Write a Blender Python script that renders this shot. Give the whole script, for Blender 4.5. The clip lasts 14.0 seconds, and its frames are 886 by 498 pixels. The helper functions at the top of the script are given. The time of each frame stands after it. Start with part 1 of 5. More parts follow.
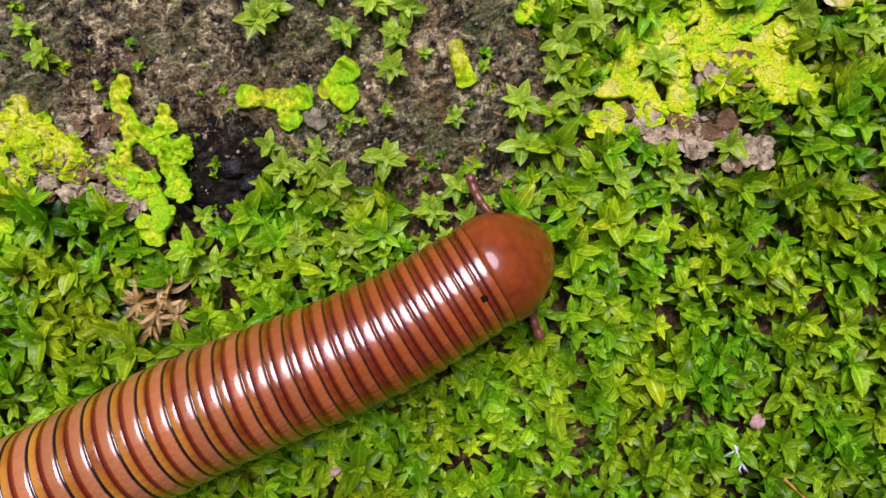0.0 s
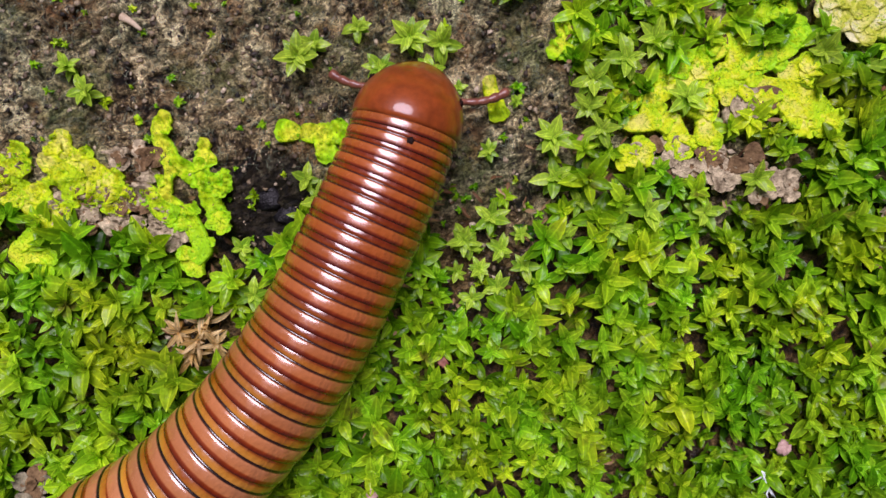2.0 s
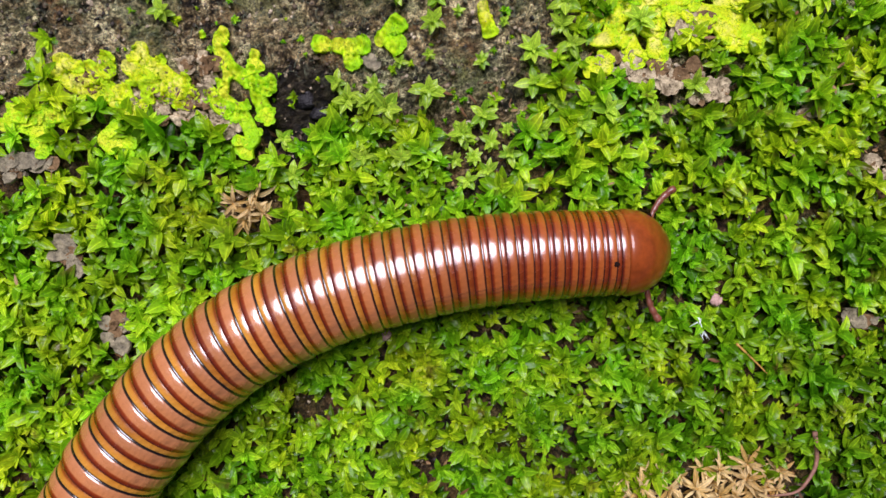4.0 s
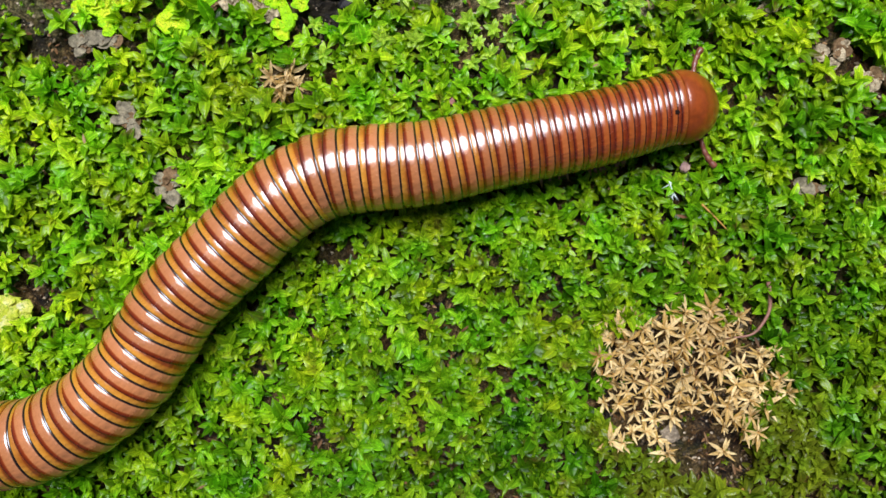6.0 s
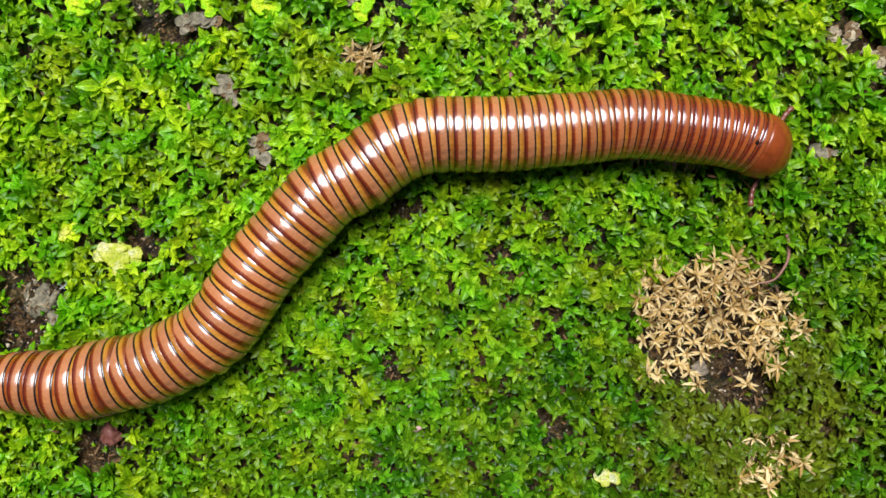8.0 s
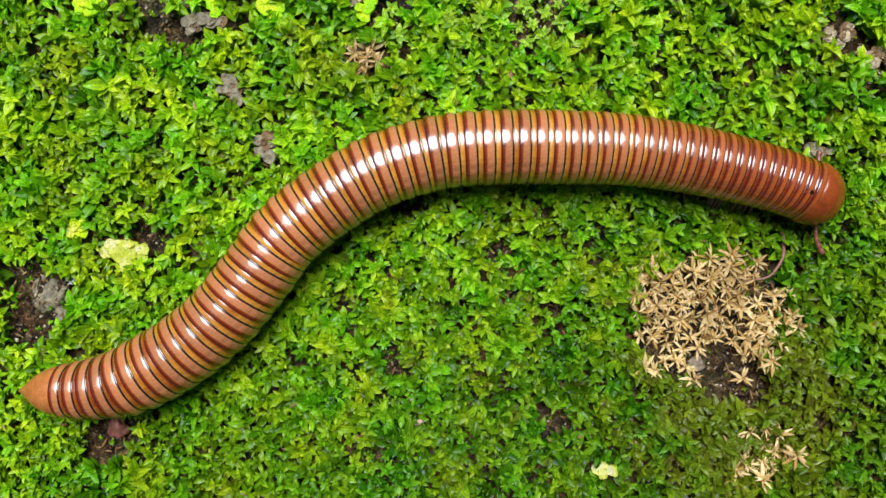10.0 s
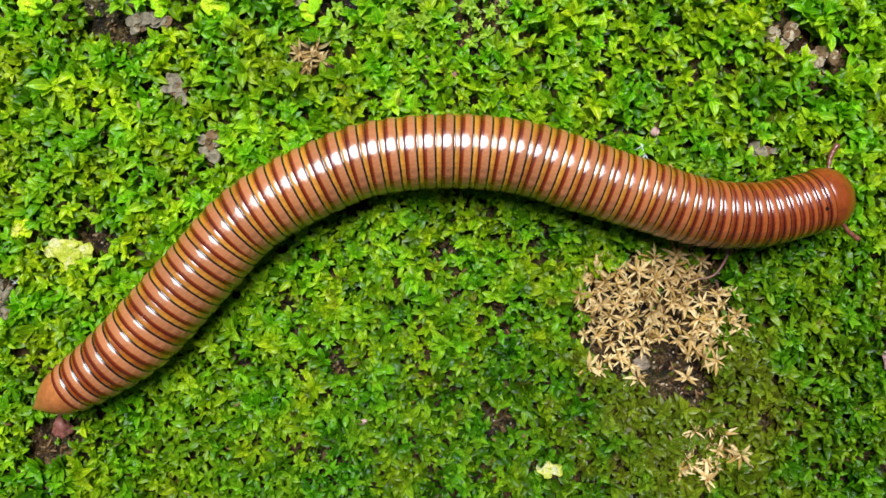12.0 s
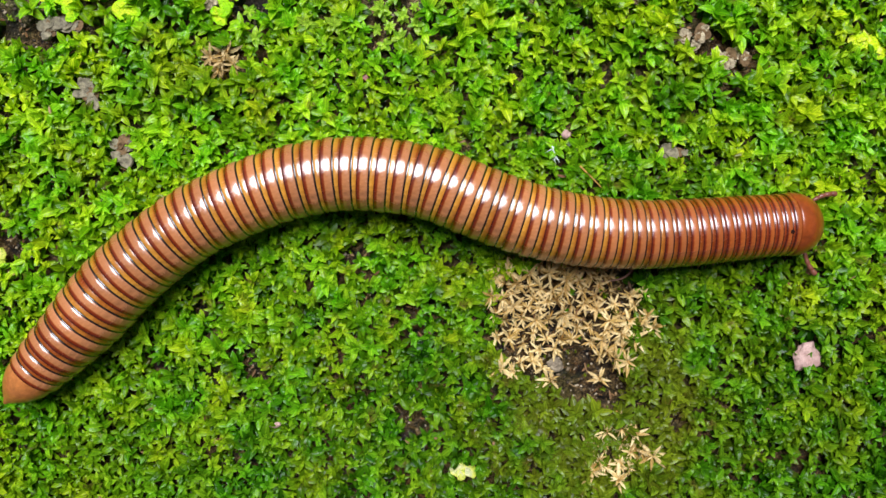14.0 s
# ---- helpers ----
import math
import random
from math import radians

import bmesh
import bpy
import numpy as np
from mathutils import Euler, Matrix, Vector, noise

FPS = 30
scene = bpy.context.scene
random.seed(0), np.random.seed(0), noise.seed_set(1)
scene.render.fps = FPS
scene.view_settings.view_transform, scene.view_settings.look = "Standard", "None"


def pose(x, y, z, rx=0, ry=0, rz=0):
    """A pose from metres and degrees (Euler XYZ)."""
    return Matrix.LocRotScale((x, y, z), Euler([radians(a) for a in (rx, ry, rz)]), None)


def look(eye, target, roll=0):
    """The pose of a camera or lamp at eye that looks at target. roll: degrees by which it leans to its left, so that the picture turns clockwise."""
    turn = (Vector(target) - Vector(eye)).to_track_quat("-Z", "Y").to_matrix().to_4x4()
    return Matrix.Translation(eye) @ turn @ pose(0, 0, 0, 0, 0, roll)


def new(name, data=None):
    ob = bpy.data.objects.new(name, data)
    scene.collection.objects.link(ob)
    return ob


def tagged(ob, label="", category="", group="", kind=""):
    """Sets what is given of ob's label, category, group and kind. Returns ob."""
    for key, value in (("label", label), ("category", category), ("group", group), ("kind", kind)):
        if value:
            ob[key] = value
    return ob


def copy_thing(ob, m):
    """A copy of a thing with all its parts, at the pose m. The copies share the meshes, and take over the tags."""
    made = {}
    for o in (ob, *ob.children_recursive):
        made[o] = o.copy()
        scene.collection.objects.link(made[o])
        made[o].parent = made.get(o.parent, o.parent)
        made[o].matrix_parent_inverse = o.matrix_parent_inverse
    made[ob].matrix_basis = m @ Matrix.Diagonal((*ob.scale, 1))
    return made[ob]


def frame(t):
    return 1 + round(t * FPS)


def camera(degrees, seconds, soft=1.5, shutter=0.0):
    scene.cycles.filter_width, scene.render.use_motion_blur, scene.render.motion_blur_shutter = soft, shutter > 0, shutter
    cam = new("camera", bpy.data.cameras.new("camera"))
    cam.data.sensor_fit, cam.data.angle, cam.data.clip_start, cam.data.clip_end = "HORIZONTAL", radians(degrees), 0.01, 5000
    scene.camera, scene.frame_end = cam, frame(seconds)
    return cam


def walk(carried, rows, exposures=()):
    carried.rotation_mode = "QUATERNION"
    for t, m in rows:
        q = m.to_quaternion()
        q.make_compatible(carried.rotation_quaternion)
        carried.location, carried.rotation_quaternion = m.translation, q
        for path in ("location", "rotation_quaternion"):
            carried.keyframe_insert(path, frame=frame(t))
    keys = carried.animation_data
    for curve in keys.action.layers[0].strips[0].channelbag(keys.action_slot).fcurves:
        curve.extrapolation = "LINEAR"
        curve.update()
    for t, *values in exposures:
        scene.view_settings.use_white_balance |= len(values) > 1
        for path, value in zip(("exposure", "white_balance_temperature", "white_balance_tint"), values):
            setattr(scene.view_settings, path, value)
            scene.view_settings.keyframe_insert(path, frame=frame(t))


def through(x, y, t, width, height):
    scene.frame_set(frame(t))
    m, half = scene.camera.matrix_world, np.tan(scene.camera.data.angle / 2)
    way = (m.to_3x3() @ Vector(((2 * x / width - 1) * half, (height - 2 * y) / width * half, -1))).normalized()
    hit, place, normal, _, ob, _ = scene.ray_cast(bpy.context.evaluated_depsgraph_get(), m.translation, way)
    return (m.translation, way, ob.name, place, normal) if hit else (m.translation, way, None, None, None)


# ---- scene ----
MM = 0.001
cam = camera(65, 14.0)
walk(cam, [
    (0, pose(-0.00896, 0.03578, 0.06337, -0.84, -0.21, -1.35)),
    (0.5, pose(-0.00843, 0.03669, 0.06331, -1.06, -0.14, -1.44)),
    (1, pose(-0.00976, 0.03684, 0.06392, -1.08, -0.26, -1.43)),
    (1.5, pose(-0.00942, 0.03792, 0.06443, -1.00, -0.40, -1.39)),
    (2, pose(-0.01223, 0.03862, 0.06485, -0.72, -0.36, -1.42)),
    (2.5, pose(-0.01048, 0.04074, 0.06567, -0.88, -0.43, -1.45)),
    (3, pose(-0.00995, 0.03794, 0.06604, -0.92, -0.37, -1.42)),
    (3.5, pose(-0.01177, 0.02586, 0.07110, -0.84, -0.31, -1.15)),
    (4, pose(-0.01270, 0.02536, 0.08131, -0.32, -0.31, -0.98)),
    (4.2, pose(-0.01233, 0.02099, 0.08345, 0.17, -0.00, -0.80)),
    (6.3, pose(-0.01407, 0.00583, 0.09662, 0.29, -0.11, 0.03)),
    (6.5, pose(-0.01459, 0.00505, 0.09839, 0.07, -0.05, 0.05)),
    (7, pose(-0.01733, 0.00436, 0.10440, 0.05, -0.08, 0.14)),
    (7.5, pose(-0.02214, -0.00059, 0.10677, 0.51, 0.04, 0.23)),
    (10, pose(-0.02226, -0.00068, 0.10975, 0.24, 0.13, 0.35)),
    (10.5, pose(-0.02043, -0.00252, 0.10960, 0.38, 0.16, 0.37)),
    (11, pose(-0.01910, -0.00297, 0.10955, 0.35, 0.03, 0.42)),
    (11.5, pose(-0.01717, -0.00147, 0.10925, 0.33, 0.06, 0.38)),
    (12, pose(-0.01357, -0.00106, 0.10975, 0.41, 0.08, 0.32)),
    (12.5, pose(-0.01113, -0.00139, 0.10966, 0.26, -0.04, 0.25)),
    (13, pose(-0.00542, 0.00103, 0.10988, 0.14, 0.03, 0.20)),
    (13.5, pose(-0.00324, 0.00082, 0.10994, 0.12, 0.04, 0.11)),
    (14, pose(-0.00000, 0.00000, 0.11000, 0.12, -0.07, -0.00)),
], exposures=[(0, -0.18, 6850, 27), (3.2, -0.18, 6850, 27), (3.5, 0.02, 6850, 23), (4.2, 0.04, 6800, 17), (6.3, 0.20, 6750, 6), (14, 0.20, 6750, 4)])

# ---- world and light: soft daylight through cloud, from beyond the top of the picture ----
world = bpy.data.worlds.new("sky")
world.use_nodes = True
scene.world = world
wn = world.node_tree.nodes
sky = wn.new("ShaderNodeTexSky")
sky.sky_type, sky.sun_disc = "NISHITA", False
sky.sun_elevation, sky.sun_rotation = radians(65), radians(-7)
sky.air_density, sky.dust_density = 1.0, 3.0
wn["Background"].inputs["Strength"].default_value = 0.022
world.node_tree.links.new(sky.outputs[0], wn["Background"].inputs["Color"])
sun_data = bpy.data.lights.new("sun", "SUN")
sun_data.energy, sun_data.angle, sun_data.color = 5.2, radians(37), (0.84, 0.85, 1.0)
sun = new("sun", sun_data)
sun.matrix_world = look((-0.05, 0.42, 0.91), (0, 0, 0))


# ---- materials ----
class Nodes:
    """A short hand for building a node material."""

    def __init__(self, name):
        self.mat = bpy.data.materials.new(name)
        self.mat.use_nodes = True
        self.tree = self.mat.node_tree
        self.tree.nodes.clear()

    def add(self, kind, **values):
        node = self.tree.nodes.new(kind)
        for key, value in values.items():
            if isinstance(value, tuple) and len(value) == 2 and hasattr(value[0], "outputs"):
                self.tree.links.new(value[0].outputs[value[1]], node.inputs[key.replace("_", " ")])
            else:
                node.inputs[key.replace("_", " ")].default_value = value
        return node

    def link(self, a, out, b, inp):
        self.tree.links.new(a.outputs[out], b.inputs[inp])

    def coords(self, which="Object"):
        return self.tree.nodes.new("ShaderNodeTexCoord"), which

    def noise(self, scale, detail=4.0, rough=0.6, vector=None):
        n = self.tree.nodes.new("ShaderNodeTexNoise")
        n.inputs["Scale"].default_value, n.inputs["Detail"].default_value = scale, detail
        n.inputs["Roughness"].default_value = rough
        if vector:
            self.link(vector[0], vector[1], n, "Vector")
        return n

    def ramp(self, source, out, stops, smooth=False):
        r = self.tree.nodes.new("ShaderNodeValToRGB")
        r.color_ramp.interpolation = "EASE" if smooth else "LINEAR"
        while len(r.color_ramp.elements) < len(stops):
            r.color_ramp.elements.new(0.5)
        for e, (pos, col) in zip(r.color_ramp.elements, stops):
            e.position, e.color = pos, (*col, 1) if len(col) == 3 else col
        self.link(source, out, r, "Fac")
        return r

    def mix(self, fac, a, b, mode="MIX"):
        m = self.tree.nodes.new("ShaderNodeMix")
        m.data_type, m.blend_type = "RGBA", mode
        for value, sock in ((fac, m.inputs[0]), (a, m.inputs[6]), (b, m.inputs[7])):
            if isinstance(value, tuple) and hasattr(value[0], "outputs"):
                self.tree.links.new(value[0].outputs[value[1]], sock)
            elif isinstance(value, (int, float)):
                sock.default_value = value
            else:
                sock.default_value = (*value, 1)
        return m

    def math(self, op, a, b=0.0):
        m = self.tree.nodes.new("ShaderNodeMath")
        m.operation = op
        for value, sock in ((a, m.inputs[0]), (b, m.inputs[1])):
            if isinstance(value, tuple):
                self.tree.links.new(value[0].outputs[value[1]], sock)
            else:
                sock.default_value = value
        return m

    def bump(self, source, out, distance, strength=1.0, normal=None):
        b = self.tree.nodes.new("ShaderNodeBump")
        b.inputs["Distance"].default_value, b.inputs["Strength"].default_value = distance, strength
        self.link(source, out, b, "Height")
        if normal:
            self.link(normal, "Normal", b, "Normal")
        return b

    def done(self, shader, out=0):
        o = self.tree.nodes.new("ShaderNodeOutputMaterial")
        self.tree.links.new(shader.outputs[out], o.inputs["Surface"])
        return self.mat


def leaf_material(name, dark, mid, light, olive, olive_amount=0.5, through=0.40, rough=0.20, bright_tones=None, gloss=0.24):
    """Thin plant tissue: reflects, shines a little, and lets light through."""
    n = Nodes(name)
    geo = n.add("ShaderNodeNewGeometry")
    attr = n.tree.nodes.new("ShaderNodeAttribute")
    attr.attribute_name = "tone"
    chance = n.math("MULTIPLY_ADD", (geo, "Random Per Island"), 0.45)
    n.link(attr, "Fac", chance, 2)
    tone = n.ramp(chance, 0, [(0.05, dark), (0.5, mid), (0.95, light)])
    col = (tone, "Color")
    patch = n.noise(60, 3.0, 0.55, (geo, "Position"))
    if bright_tones:
        # yellower moss plus brighter light painted in towards bank and both ends, ragged border
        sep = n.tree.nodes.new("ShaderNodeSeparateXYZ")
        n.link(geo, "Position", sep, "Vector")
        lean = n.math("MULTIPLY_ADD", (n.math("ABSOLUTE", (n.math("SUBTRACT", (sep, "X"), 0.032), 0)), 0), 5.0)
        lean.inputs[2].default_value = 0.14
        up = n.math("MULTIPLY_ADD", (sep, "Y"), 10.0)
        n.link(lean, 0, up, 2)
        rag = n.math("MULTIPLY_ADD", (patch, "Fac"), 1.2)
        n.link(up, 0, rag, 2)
        bright_share = n.ramp(rag, 0, [(0.66, (0, 0, 0)), (1.30, (1, 1, 1))])
        lighter = n.ramp(chance, 0, [(0.05, bright_tones[0]), (0.5, bright_tones[1]), (0.95, bright_tones[2])])
        col = (n.mix((bright_share, "Color"), col, (lighter, "Color")), 2)
    share = n.ramp(patch, "Fac", [(0.46, (0, 0, 0)), (0.66, (olive_amount,) * 3)])
    col = n.mix((share, "Color"), col, olive)
    if bright_tones:
        # deep emerald and yellow-green drifts a few millimetres wide
        drift = n.noise(150, 2.0, 0.5, (geo, "Position"))
        hue = n.ramp(drift, "Fac", [(0.36, (0.58, 0.95, 0.8)), (0.5, (0.92, 1, 1)), (0.64, (1.25, 1.08, 0.9))])
        col = n.mix(1.0, (col, 2), (hue, "Color"), "MULTIPLY")
        # dying growth round the withered patch
        spot = n.tree.nodes.new("ShaderNodeVectorMath")
        spot.operation = "DISTANCE"
        n.link(geo, "Position", spot, 0)
        spot.inputs[1].default_value = (0.025, -0.025, 0.0)
        fade = n.math("MULTIPLY_ADD", (spot, "Value"), -60.0)
        n.link(n.math("MULTIPLY_ADD", (drift, "Fac"), 1.4), 0, fade, 2)
        fade_share = n.ramp(fade, 0, [(0.0, (0, 0, 0)), (0.5, (0.5, 0.5, 0.5))])
        col = n.mix((fade_share, "Color"), (col, 2), (0.20, 0.19, 0.018))
        rot = n.noise(310, 3.0, 0.6, (geo, "Position"))
        rot_share = n.ramp(rot, "Fac", [(0.60, (0, 0, 0)), (0.72, (0.8, 0.8, 0.8))])
        col = n.mix((rot_share, "Color"), (col, 2), (0.13, 0.085, 0.022))
    fine = n.noise(2600, 2.0, 0.6, (geo, "Position"))
    grain = n.ramp(fine, "Fac", [(0.25, (0.72, 0.72, 0.72)), (0.75, (1.25, 1.25, 1.25))])
    col = n.mix(1.0, (col, 2), (grain, "Color"), "MULTIPLY")
    # a pale midrib and a thin light margin
    across = n.tree.nodes.new("ShaderNodeAttribute")
    across.attribute_name = "across"
    rib = n.ramp(across, "Fac", [(0.0, (1.7, 1.5, 1.3)), (0.13, (1.15, 1.1, 1.0)), (0.24, (0.86, 0.88, 0.85)), (0.80, (0.95, 0.95, 0.95)), (0.97, (1.4, 1.3, 1.1))])
    col = n.mix(1.0, (col, 2), (rib, "Color"), "MULTIPLY")
    b = n.bump(fine, "Fac", 0.00012, 0.6)
    swell = n.noise(900, 1.0, 0.5, (geo, "Position"))
    b = n.bump(swell, "Fac", 0.0004, 0.5, b)
    p = n.add("ShaderNodeBsdfPrincipled", Base_Color=(col, 2), Roughness=rough, Normal=(b, "Normal"))
    p.inputs["Specular IOR Level"].default_value = gloss
    t = n.add("ShaderNodeBsdfTranslucent", Color=(col, 2))
    m = n.add("ShaderNodeMixShader", Fac=through)
    n.link(p, 0, m, 1)
    n.link(t, 0, m, 2)
    return n.done(m)


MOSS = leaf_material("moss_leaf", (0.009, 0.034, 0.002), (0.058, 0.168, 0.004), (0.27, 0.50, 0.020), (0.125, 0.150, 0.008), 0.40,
                     bright_tones=((0.027, 0.095, 0.003), (0.185, 0.41, 0.007), (0.56, 0.84, 0.032)))
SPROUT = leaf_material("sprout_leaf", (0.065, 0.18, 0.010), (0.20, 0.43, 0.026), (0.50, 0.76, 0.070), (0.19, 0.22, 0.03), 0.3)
STRAW = leaf_material("dry_leaf", (0.15, 0.075, 0.016), (0.58, 0.385, 0.115), (0.92, 0.74, 0.38), (0.27, 0.13, 0.028), 0.4, 0.2, 0.5)

DEAD = leaf_material("dead_leaf", (0.05, 0.024, 0.010), (0.17, 0.090, 0.035), (0.44, 0.31, 0.16), (0.20, 0.075, 0.03), 0.6, 0.1, 0.6)


def soil_material():
    n = Nodes("damp_soil")
    geo = n.add("ShaderNodeNewGeometry")
    pos = (geo, "Position")
    big, mid, fine = n.noise(85, 5, 0.65, pos), n.noise(480, 6, 0.72, pos), n.noise(3000, 4, 0.75, pos)
    mid.inputs["Distortion"].default_value = 0.8
    base = n.ramp(mid, "Fac", [(0.40, (0.008, 0.005, 0.003)), (0.47, (0.135, 0.095, 0.056)), (0.54, (0.40, 0.32, 0.21)), (0.62, (0.74, 0.64, 0.48))])
    crust = n.ramp(big, "Fac", [(0.46, (0, 0, 0)), (0.56, (0.8, 0.8, 0.8))])
    grey = n.ramp(mid, "Fac", [(0.40, (0.018, 0.022, 0.014)), (0.5, (0.20, 0.22, 0.145)), (0.60, (0.58, 0.58, 0.43))])
    sep = n.tree.nodes.new("ShaderNodeSeparateXYZ")
    n.link(geo, "Position", sep, "Vector")
    bank = n.ramp(n.math("MULTIPLY", (sep, "Y"), 10.0), 0, [(0.30, (0.15, 0.15, 0.15)), (0.42, (1, 1, 1))])
    crust = n.mix(1.0, (crust, "Color"), (bank, "Color"), "MULTIPLY")
    col = n.mix((crust, 2), (base, "Color"), (grey, "Color"))
    rust = n.noise(170, 3, 0.6, pos)
    rust_share = n.ramp(rust, "Fac", [(0.54, (0, 0, 0)), (0.64, (0.75, 0.75, 0.75))])
    col = n.mix((rust_share, "Color"), (col, 2), (0.22, 0.115, 0.055))
    ochre = n.noise(230, 4, 0.65, pos)
    ochre_share = n.ramp(ochre, "Fac", [(0.58, (0, 0, 0)), (0.68, (0.7, 0.7, 0.7))])
    col = n.mix((ochre_share, "Color"), (col, 2), (0.40, 0.27, 0.14))
    film = n.noise(120, 4, 0.6, pos)
    film_share = n.ramp(film, "Fac", [(0.50, (0, 0, 0)), (0.64, (0.65, 0.65, 0.65))])
    col = n.mix((film_share, "Color"), (col, 2), (0.11, 0.155, 0.06))
    # browner soil under the moss, with shade of its gaps put into the colour
    peat_shade = n.ramp(n.math("MULTIPLY", (sep, "Y"), 10.0), 0, [(0.36, (0.30, 0.23, 0.16)), (0.46, (1, 1, 1))])
    col = n.mix(1.0, (col, 2), (peat_shade, "Color"), "MULTIPLY")
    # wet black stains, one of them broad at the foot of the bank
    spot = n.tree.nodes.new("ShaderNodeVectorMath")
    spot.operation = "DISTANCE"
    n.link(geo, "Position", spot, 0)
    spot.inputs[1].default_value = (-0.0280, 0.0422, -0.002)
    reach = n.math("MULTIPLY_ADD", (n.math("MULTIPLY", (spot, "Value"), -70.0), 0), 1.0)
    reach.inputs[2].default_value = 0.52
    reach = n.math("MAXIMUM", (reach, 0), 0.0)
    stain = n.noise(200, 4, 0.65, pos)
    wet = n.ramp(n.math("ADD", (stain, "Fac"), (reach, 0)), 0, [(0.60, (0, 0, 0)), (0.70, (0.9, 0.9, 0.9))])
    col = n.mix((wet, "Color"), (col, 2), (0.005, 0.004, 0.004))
    grain = n.ramp(fine, "Fac", [(0.40, (0.35, 0.35, 0.35)), (0.60, (1.8, 1.8, 1.8))])
    col = n.mix(1.0, (col, 2), (grain, "Color"), "MULTIPLY")
    col = n.mix(1.0, (col, 2), (1.30, 1.27, 0.95), "MULTIPLY")
    b = n.bump(mid, "Fac", 0.0045, 1.0)
    b = n.bump(fine, "Fac", 0.0006, 0.9, b)
    gloss = n.ramp(big, "Fac", [(0.35, (0.38, 0.38, 0.38)), (0.6, (0.8, 0.8, 0.8))])
    p = n.add("ShaderNodeBsdfPrincipled", Base_Color=(col, 2), Roughness=(gloss, "Color"), Normal=(b, "Normal"))
    p.inputs["Specular IOR Level"].default_value = 0.3
    return n.done(p)


def lichen_material(name, green, yellow, pale):
    """Thin wrinkled thallus, greener towards the tips of its lobes."""
    n = Nodes(name)
    geo = n.add("ShaderNodeNewGeometry")
    pos = (geo, "Position")
    tip = n.tree.nodes.new("ShaderNodeAttribute")
    tip.attribute_name = "tip"
    big, ripple, fine = n.noise(330, 4, 0.65, pos), n.noise(2300, 3, 0.55, pos), n.noise(4600, 3, 0.7, pos)
    ripple.inputs["Distortion"].default_value = 1.6
    age = n.math("MULTIPLY_ADD", (tip, "Fac"), -0.34)
    n.link(n.math("ADD", (big, "Fac"), 0.17), 0, age, 2)
    tone = n.ramp(age, 0, [(0.38, green), (0.55, yellow), (0.72, pale)])
    pit = n.ramp(ripple, "Fac", [(0.36, (0.42, 0.60, 0.20)), (0.43, (0.95, 0.98, 0.90)), (0.7, (1.12, 1.06, 1.0))])
    col = n.mix(1.0, (tone, "Color"), (pit, "Color"), "MULTIPLY")
    speck = n.ramp(fine, "Fac", [(0.57, (1, 1, 1)), (0.70, (0.55, 0.58, 0.35))])
    col = n.mix(1.0, (col, 2), (speck, "Color"), "MULTIPLY")
    b = n.bump(ripple, "Fac", 0.00030, 0.9)
    b = n.bump(fine, "Fac", 0.0001, 0.6, b)
    p = n.add("ShaderNodeBsdfPrincipled", Base_Color=(col, 2), Roughness=0.42, Normal=(b, "Normal"))
    p.inputs["Specular IOR Level"].default_value = 0.3
    t = n.add("ShaderNodeBsdfTranslucent", Color=(col, 2))
    m = n.add("ShaderNodeMixShader", Fac=0.25)
    n.link(p, 0, m, 1)
    n.link(t, 0, m, 2)
    return n.done(m)


def plain_material(name, dark, light, scale=700, rough=0.6, bump=0.0003, coat=0.0, gloss=0.5):
    n = Nodes(name)
    tc = n.tree.nodes.new("ShaderNodeTexCoord")
    a, f = n.noise(scale, 4, 0.65, (tc, "Object")), n.noise(scale * 6, 3, 0.6, (tc, "Object"))
    col = n.ramp(a, "Fac", [(0.3, dark), (0.7, light)])
    grain = n.ramp(f, "Fac", [(0.3, (0.8, 0.8, 0.8)), (0.7, (1.2, 1.2, 1.2))])
    col = n.mix(1.0, (col, "Color"), (grain, "Color"), "MULTIPLY")
    b = n.bump(a, "Fac", bump, 0.7)
    p = n.add("ShaderNodeBsdfPrincipled", Base_Color=(col, 2), Roughness=rough, Normal=(b, "Normal"))
    p.inputs["Coat Weight"].default_value, p.inputs["Specular IOR Level"].default_value = coat, gloss
    return n.done(p)


